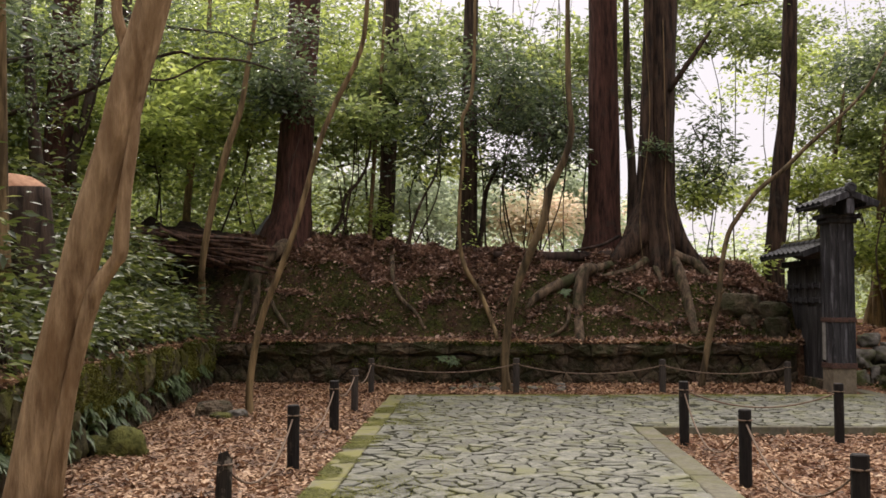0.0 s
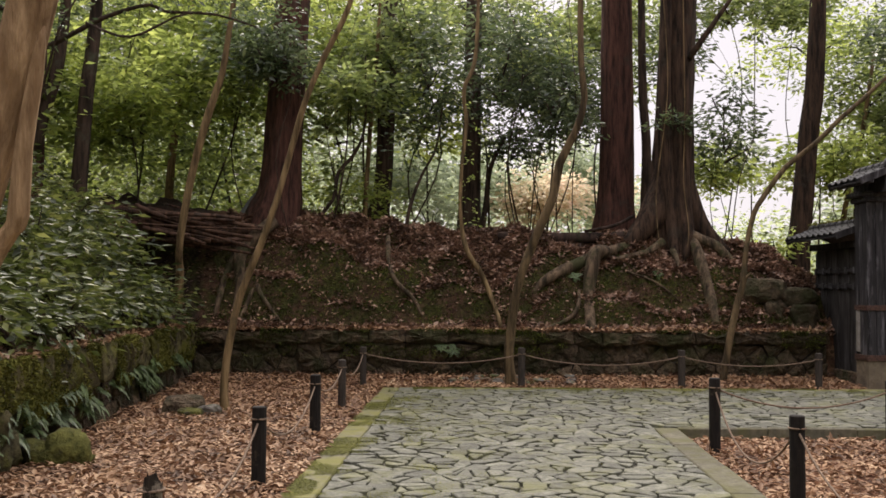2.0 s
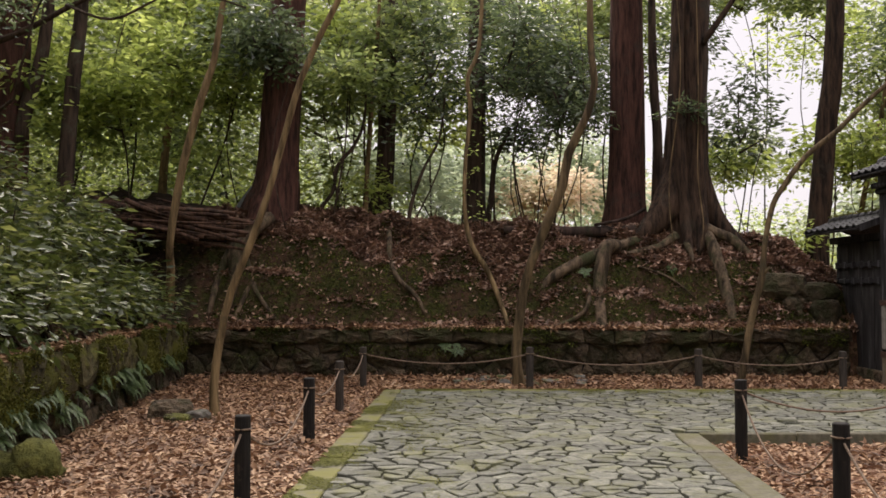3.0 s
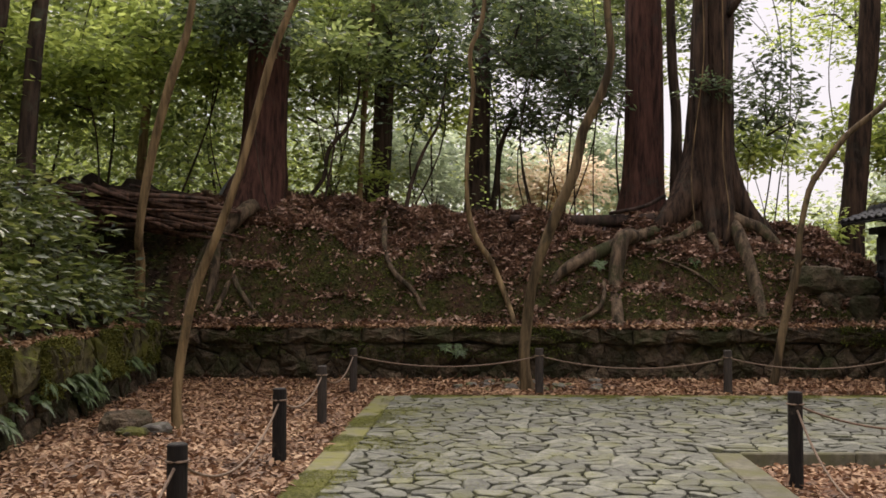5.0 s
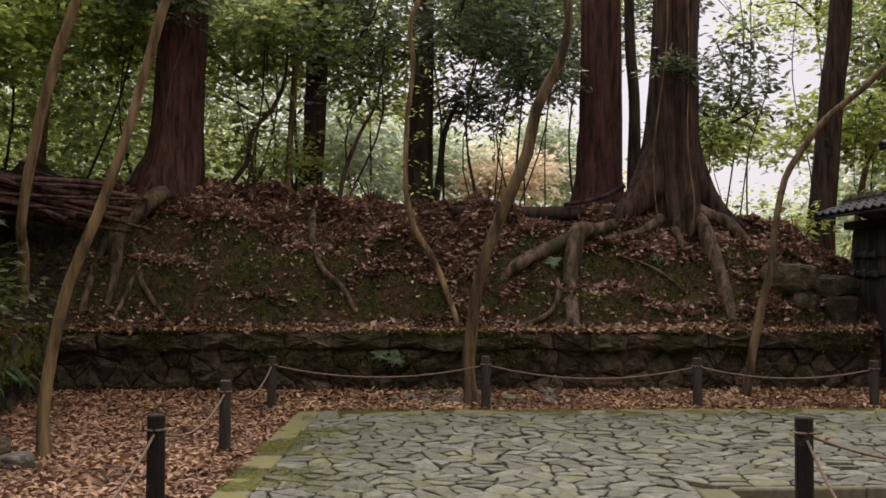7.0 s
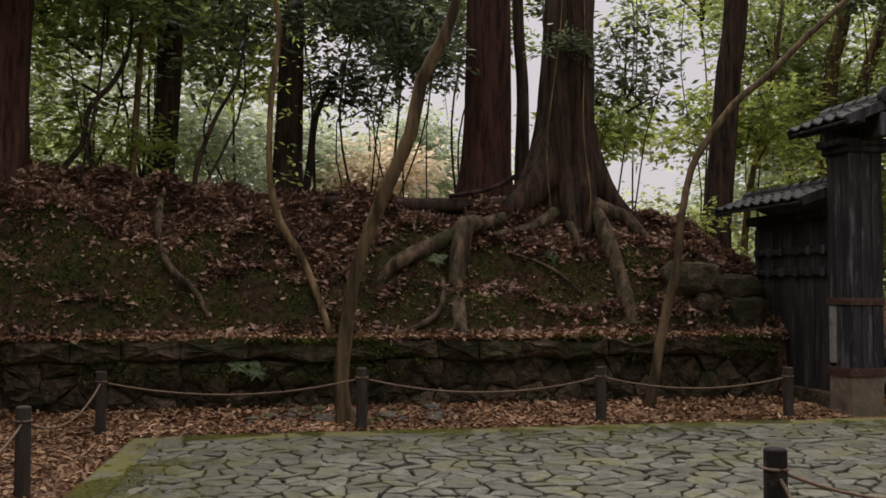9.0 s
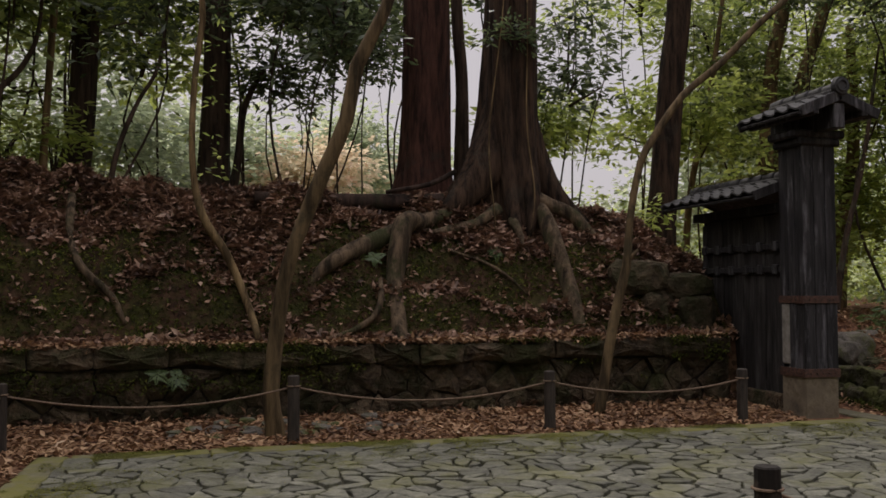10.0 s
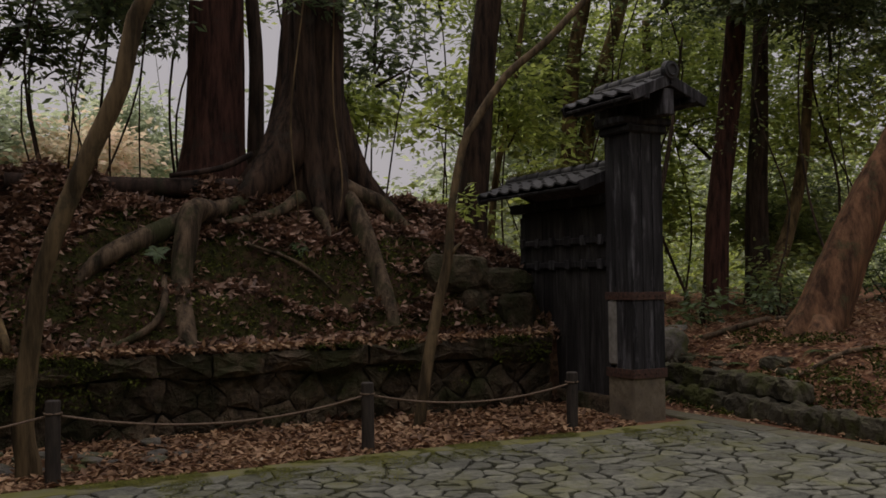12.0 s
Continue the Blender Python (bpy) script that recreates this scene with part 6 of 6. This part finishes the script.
# ---- rocks ----
ROCKS = [
    (-4.41, 9.43, 0.07, (0.76, 0.62, 0.54), M_MOSSROCK, "low boulder capped with yellow-green moss"), (-4.12, 12.86, 0.05, (0.5, 0.38, 0.32), M_STONE, "grey-brown rock at the foot of a tree"),
    (-3.78, 12.7, 0.02, (0.3, 0.26, 0.22), M_ROCK, "small rock at the foot of a tree"), (-3.95, 12.5, 0.02, (0.28, 0.24, 0.18), M_MOSSROCK, "small mossy rock at the foot of a tree"),
    (5.35, 18.35, 1.65, (0.8, 0.6, 0.42), M_STONE, "large grey boulder bedded in the bank"), (6, 18.2, 1.51, (0.6, 0.5, 0.34), M_STONE, "flat-topped stone beside the gate wing"),
    (6.02, 18.1, 1.13, (0.5, 0.5, 0.5), M_STONE, "squared stone beside the gate wing"), (5.6, 18.25, 1.18, (0.55, 0.5, 0.6), M_STONE, "dark stone beside the gate wing"), (6.12, 18, 0.67, (0.5, 0.6, 0.6), M_STONE, "squared stone beside the gate wing"),
    
    (9.11, 18.6, 0.68, (0.7, 0.5, 0.4), M_ROCK, "mossy rubble boulder on the low bank"), (-4.8, 8.81, 0.22, (0.5, 0.6, 0.75), M_MOSSWALL, "rounded mossy wall stone fallen forward"),
    (7.5, 17.72, 0.15, (0.46, 0.44, 0.5), M_ROCK, "grey rubble boulder stacked behind the gate"), (7.98, 17.78, 0.2, (0.5, 0.44, 0.55), M_ROCK, "grey rubble boulder stacked behind the gate"),
    (7.68, 17.88, 0.55, (0.52, 0.42, 0.42), M_ROCK, "grey rubble boulder stacked behind the gate"), (8.18, 17.95, 0.62, (0.5, 0.4, 0.42), M_ROCK, "grey rubble boulder stacked behind the gate"),
    (7.95, 18.05, 0.92, (0.5, 0.42, 0.32), M_ROCK, "grey rubble boulder stacked behind the gate"), (8.55, 18.1, 0.6, (0.6, 0.5, 0.6), M_ROCK, "grey rubble boulder stacked behind the gate"),
]
for k, (x, y, z, size, mat, label) in enumerate(ROCKS):
    shape = block_mesh("rock", (x, y, z), size, k + 1, 0.3 * math.sin(k)) if "wing" in label or "boulder bedded" in label or "foot of a tree" in label else rock_mesh("rock", (x, y, z), size, k + 1, 3, 0.8)
    tagged(part("rock", shape, mat), label, "rock")
for k in range(16):
    x = fern_rng.uniform(-0.3, 2.0)
    y = fern_rng.uniform(16.55, 17.2)
    s = fern_rng.uniform(0.12, 0.26)
    tagged(part("rock", rock_mesh("rock", (x, y, 0.02), (s * 1.3, s, s * 0.6), 30 + k, 2), M_ROCK), "small loose stone at the foot of the wall", "rock", "loose stones")
slab_me = rock_mesh("stone_slab", (0, 0, 0), (1.0, 0.5, 1.3), 47, 3, 0.35)
for v in slab_me.vertices:
    k = 0.85 - 0.6 * v.co.z
    v.co = Vector((-4.5 + v.co.x * k + 0.45 * v.co.z, 20.3 + v.co.y, 3.2 + v.co.z))
tagged(part("stone_slab", slab_me, M_GREYSLAB), "pale grey upright stone behind a cedar", "stone")
low_kerb = thing("low_stone_kerb", (7.6, 15, 0), "low wall of dark mossy stones edging the low bank", "kerb", kind="structure")
for k in range(30):
    y = 10.6 + 0.25 * k
    part("stone", block_mesh("stone", (float(bank_edge(y)) + 0.02 * math.sin(k * 2.1), y, 0.06), (0.22, 0.27, 0.32), 60 + k), M_KERBSTONE, low_kerb)
for k in range(9):
    y = 15.3 + 0.33 * k
    part("stone", block_mesh("stone", (float(bank_edge(y)) + 0.16, y, 0.33), (0.24, 0.33, 0.24), 100 + k), M_KERBSTONE, low_kerb)

for k in range(10):
    x, y = 8.0 + 0.7 * (0.618 * k % 1.0), 15.6 + 0.26 * k + 0.1 * math.sin(k * 1.7)
    z = float(height(x, y))
    tagged(part("rock", block_mesh("rock", (x, y, z - 0.06 + 0.03 * math.sin(k * 2.9)), (0.26 + 0.06 * math.sin(k * 4.1), 0.34 + 0.1 * math.sin(k * 5.1), 0.22), 130 + k, 0.4 * math.sin(k * 3.3)), M_KERBSTONE), "dark mossy squared stone bedded in the low bank", "rock", "stones of the low bank")
for k, (label, pts) in enumerate([("thin dead branch lying on the low bank", [(8.2, 15.6, 0.02), (8.9, 15.5, 0.03), (9.6, 15.2, 0.03), (10.6, 15.3, 0.015)]), ("dead branch lying on the low bank", [(9.0, 17.9, 0.04), (9.9, 17.7, 0.045), (11.0, 17.9, 0.03)]),
                                  ("dead branch lying on the low bank", [(8.3, 14.0, 0.02), (9.2, 14.4, 0.025), (10.2, 14.3, 0.02)])]):
    line = [(x, y, float(height(x, y)) + r + 0.03, r) for x, y, r in pts]
    tagged(part("fallen_branch", tube("fallen_branch", line, 8, 0.2, 0.1, 0, 140 + k), M_ROOT), label, "fallen branch")

# small loose stones at the foot of the wall, round the forked sapling
loose = random.Random(88)
for k in range(26):
    x, y = loose.uniform(-0.75, 1.75), loose.uniform(16.62, 17.32)
    w = loose.uniform(0.1, 0.21)
    z = float(height(x, y))
    tagged(part("stone", rock_mesh("stone", (x, y, z + w * 0.16), (w, w * loose.uniform(0.65, 0.9), w * 0.5), 300 + k, 2, 0.4), M_ROCK), "small grey stone lying among leaves before the wall", "stone", "loose stones before the wall")


# ---- fallen leaves ----
def litter(name, label, xs, ys, n, seed, mat, test=None, size=(0.1, 0.045), lift=0.012, tilt=0.82):
    rng = np.random.default_rng(seed)
    x, y = rng.uniform(*xs, n), rng.uniform(*ys, n)
    if test is not None:
        ok = test(x, y, rng)
        x, y = x[ok], y[ok]
    z = height(x, y) + rng.uniform(0.0, lift, len(x)) + 0.008
    ob = part(name, leaves(name, np.stack([x, y, z], -1), *size, seed, tilt, -0.02, 0.35), mat)
    return tagged(ob, label, "fallen leaves", kind="stuff")


def off_path(x, y, rng):
    return ((x < path_left(y) - 0.02) & (x > side_wall(y) + 0.03)) | ((x > path_right(y) + 0.02) & (y < 11.52)) | (y > 15.95)


litter("leaf_litter", "thick carpet of brown fallen leaves beside the path", (-5.1, -1.5), (4.5, 17.5), 28000, 1, L_LITTER, off_path, lift=0.04)
litter("leaf_litter", "brown fallen leaves in the sunken bed", (1.6, 7.8), (5.0, 11.55), 16000, 2, L_LITTER, off_path, lift=0.04)
litter("leaf_litter", "strip of brown fallen leaves before the wall", (-2.0, 6.3), (15.93, 17.55), 8500, 3, L_LITTER, off_path, lift=0.03)
litter("leaf_litter", "brown fallen leaves beside the start of the path", (-4.9, -1.5), (-5, 4.5), 11000, 11, L_LITTER, off_path, lift=0.03)
litter("leaf_litter", "brown fallen leaves beside the start of the path", (1.3, 7.8), (-5, 5.5), 17000, 12, L_LITTER, off_path, lift=0.03)


def bank_slope(x, y):
    return (height(x, y + 0.06) - height(x, y - 0.06)) / 0.12


def on_ledges(x, y, rng):
    share = np.clip(1.2 - 0.66 * bank_slope(x, y), 0.02, 1) + 2.0 * fbm(x * 1.5, y * 1.5, 21, 3) + np.interp(y, [18.3, 18.62, 18.9], [-0.3, -0.02, 0.45])
    return rng.uniform(0, 1, len(x)) < np.where(y < 17.86, 0.9, share)


litter("leaf_litter", "old brown leaves lying on the ledges of the bank", (-4.9, 7.4), (17.66, 20.2), 120000, 4, L_LITTERDARK, on_ledges, size=(0.12, 0.058), lift=0.05, tilt=0.6)
litter("leaf_litter", "single fallen leaves scattered over the mossy bank", (-4.9, 6.3), (17.85, 18.95), 3800, 24, L_LITTERDARK, None, size=(0.09, 0.045), lift=0.04, tilt=0.5)
litter("moss_tufts", "dark olive moss and small weeds on the bank", (-4.9, 6.6), (17.8, 19.2), 46000, 14, L_MOSS,
       lambda x, y, rng: fbm(x * 1.3, y * 1.3, 51, 3) + 0.25 * np.clip(bank_slope(x, y) - 1, -1, 1) > -0.02, size=(0.05, 0.022), lift=0.03, tilt=0.1)
litter("moss_tufts", "moss and small weeds among the stones of the low bank", (7.5, 9.4), (11, 18), 16000, 15, L_MOSS, lambda x, y, rng: fbm(x * 1.6, y * 1.6, 57, 3) > 0.0, size=(0.06, 0.026), lift=0.05, tilt=0.2)
cap_rng = np.random.default_rng(61)
n = 2600
cap = np.stack([cap_rng.uniform(-5.1, 6.2, n), cap_rng.uniform(17.5, 17.8, n), 0.875 + cap_rng.uniform(0, 0.05, n)], -1)
tagged(part("leaf_litter", leaves("leaf_litter", cap, 0.1, 0.05, 62, 0.7, 0.02, 0.35), L_LITTER), "fallen leaves lying along the top of the stone wall", "fallen leaves", kind="stuff")
n = 15000
face = np.stack([cap_rng.uniform(-5.1, 6.2, n), 17.49 + cap_rng.uniform(0, 0.04, n), 0.9 - 0.5 * cap_rng.uniform(0, 1, n) ** 2], -1)
face = face[fbm(face[:, 0] * 1.4, face[:, 2] * 4, 71, 3) > 0.06]
tagged(part("moss_tufts", leaves("moss_tufts", face, 0.045, 0.02, 63, 0.1, 0.3, 0.2), L_MOSS), "olive moss hanging over the face of the stone wall", "moss", kind="stuff")
n = 52000
face_y = cap_rng.uniform(5, 17.4, n)
face = np.stack([side_wall(face_y) + 0.05 + cap_rng.uniform(0, 0.06, n), face_y, 0.99 - 0.62 * cap_rng.uniform(0, 1, n) ** 1.5], -1)
face = face[fbm(face[:, 1] * 2.2, face[:, 2] * 1.2, 73, 4) > -0.03]
tagged(part("moss_tufts", leaves("moss_tufts", face, 0.04, 0.02, 64, 0.05, 0.45, 0.2), L_MOSSTOP), "yellow-green moss hanging over the face of the side wall", "moss", kind="stuff")
n = 3000
edge_y = cap_rng.uniform(6, 17.4, n)
edge = np.stack([side_wall(edge_y) + cap_rng.uniform(-0.3, 0.06, n), edge_y, 0.95 + cap_rng.uniform(0, 0.05, n)], -1)
tagged(part("leaf_litter", leaves("leaf_litter", edge, 0.09, 0.045, 65, 0.7, 0.02, 0.35), L_LITTER), "fallen leaves lying along the top of the side wall", "fallen leaves", kind="stuff")
litter("leaf_litter", "brown leaves caught on the side bank", (-8, -4.85), (6, 19), 12000, 5, L_LITTERDARK, lambda x, y, rng: fbm(x * 1.2, y * 1.2, 8, 3) > -0.05, lift=0.03)
litter("leaf_litter", "brown leaves on the low bank past the gate", (7.28, 16), (10, 24), 28000, 6, L_LITTER, lambda x, y, rng: (x > bank_edge(y)) | (rng.uniform(0, 1, len(x)) < 0.5), lift=0.03)
litter("leaf_litter", "scattered single leaves on the paving", (-1.6, 6.9), (6, 16), 420, 7, L_LITTER, lambda x, y, rng: ~off_path(x, y, rng) & ((x < path_right(y)) | (y > 11.65)), size=(0.075, 0.035), lift=0.002)

moss_rng = np.random.default_rng(88)
n = 84000
my = np.where(moss_rng.uniform(0, 1, n) < 0.6, moss_rng.uniform(5.5, 16, n), 15.93 - moss_rng.exponential(0.35, n))
mx = np.where(my > 14.6, moss_rng.uniform(-1.6, 6.5, n), path_left(my) + moss_rng.exponential(0.5, n))
keep = (fbm(mx * 2.2, my * 2.2, 91, 3) > 0.0) & (mx < 6.9) & (my > 5)
creep = np.stack([mx, my, np.where((mx < path_left(my) + 0.28) | (my > 15.65), 0.036, 0.04)], -1)[keep]
tagged(part("creeping_moss", leaves("creeping_moss", creep, 0.02, 0.014, 89, 0.93, 0.0, 0.1), L_MOSSTOP), "thin green moss creeping over the edges of the paving", "moss", kind="stuff")

# ---- stones of the walls ----
wall_stones(-5.15, 6.3, (-0.1, 0.64), lambda u, v, w: (u, 17.63 - w + 0.09 * vnoise(u * 2, v * 4, 2), v), M_STONE, wall_back, wall_rng, (0.42, 0.2), 0.05)
wall_stones(-5.15, 6.3, (0.64, 0.87), lambda u, v, w: (u, 17.58 - w * 1.2 + 0.07 * vnoise(u * 2.4, v * 5, 4), v + 0.09 * vnoise(u * 2.3, v, 6) - 0.05), M_STONE, wall_back, wall_rng, (0.62, 0.23), 0.06, 0.06)
wall_stones(-3.9, 17.5, (-0.1, 0.5), lambda u, v, w: (side_wall(u) + w - 0.06 + 0.05 * vnoise(u * 2, v * 3, 8), u, v), M_STONE, wall_left, wall_rng, (0.5, 0.3), 0.05, 0.08)
wall_stones(-3.9, 17.5, (0.5, 0.94), lambda u, v, w: (side_wall(u) + w - 0.02 + 0.05 * vnoise(u * 2, v * 3, 9), u, v + 0.07 * vnoise(u * 1.7, 0.0, 12) - 0.04), M_MOSSWALL, wall_left, wall_rng, (0.36, 0.44), 0.06, 0.08)

# ---- flagstones ----
pave_rng = np.random.default_rng(9)
seeds = []
row, y = 0, -5.9
while y < 15.8:
    x = -2.4 + pave_rng.uniform(0, 0.3)
    while x < 7.1:
        seeds.append((x + pave_rng.uniform(-0.1, 0.1), y + pave_rng.uniform(-0.12, 0.12)))
        x += 0.24 * pave_rng.uniform(0.6, 1.5)
    y += 0.165
seeds = [s for s in seeds if path_left(s[1]) + 0.3 < s[0] < 6.93 and s[1] < 15.61 and not (s[0] > path_right(s[1]) - 0.3 and s[1] < 11.67)]
grid = {}
for s in seeds:
    grid.setdefault((int(s[0] // 1), int(s[1] // 1)), []).append(s)
near_stones, rest_v, rest_f, count = 0, [], [], 0
for s in seeds:
    x, y = s
    if not (path_left(y) + 0.3 < x < 6.93 and y < 15.63) or (x > path_right(y) - 0.3 and y < 11.67):
        continue
    ci, cj = int(x // 1), int(y // 1)
    near = [o for a in (-1, 0, 1) for b_ in (-1, 0, 1) for o in grid.get((ci + a, cj + b_), []) if o != s]
    bounds = [(-1, 0.054, -(path_left(0) + 0.275)), (0, 1, 15.655), (1, 0, 6.945)]
    if y < 11.67 or (x < path_right(y) - 0.3 and y < 11.85):
        bounds.append((1, -0.072, path_right(0) - 0.275))
    elif x > path_right(11.85) - 0.27:
        bounds.append((0, -1, -11.645))
    poly = cell_polygon(s, near, bounds)
    if len(poly) < 3:
        continue
    verts, faces, c = slab(poly, pave_rng.uniform(0.001, 0.006) if pave_rng.uniform() < 0.86 else 0.018, 0.036, 0.012, pave_rng, 0.014, 0.05, 0.22)
    if 8.2 < y < 15.7 and near_stones < 300 and x < 2.6:
        me = bpy.data.meshes.new("flagstone")
        me.from_pydata([(p[0], p[1], p[2]) for p in verts], [], faces)
        part("flagstone", me, M_PAVE, pavement)
        near_stones += 1
    else:
        rest_v.extend(verts)
        rest_f.extend([tuple(i + count for i in f) for f in faces])
        count += len(verts)
me = bpy.data.meshes.new("flagstone_field")
me.from_pydata(rest_v, [], rest_f)
tagged(part("flagstone_field", me, M_PAVE2, pavement), kind="stuff")
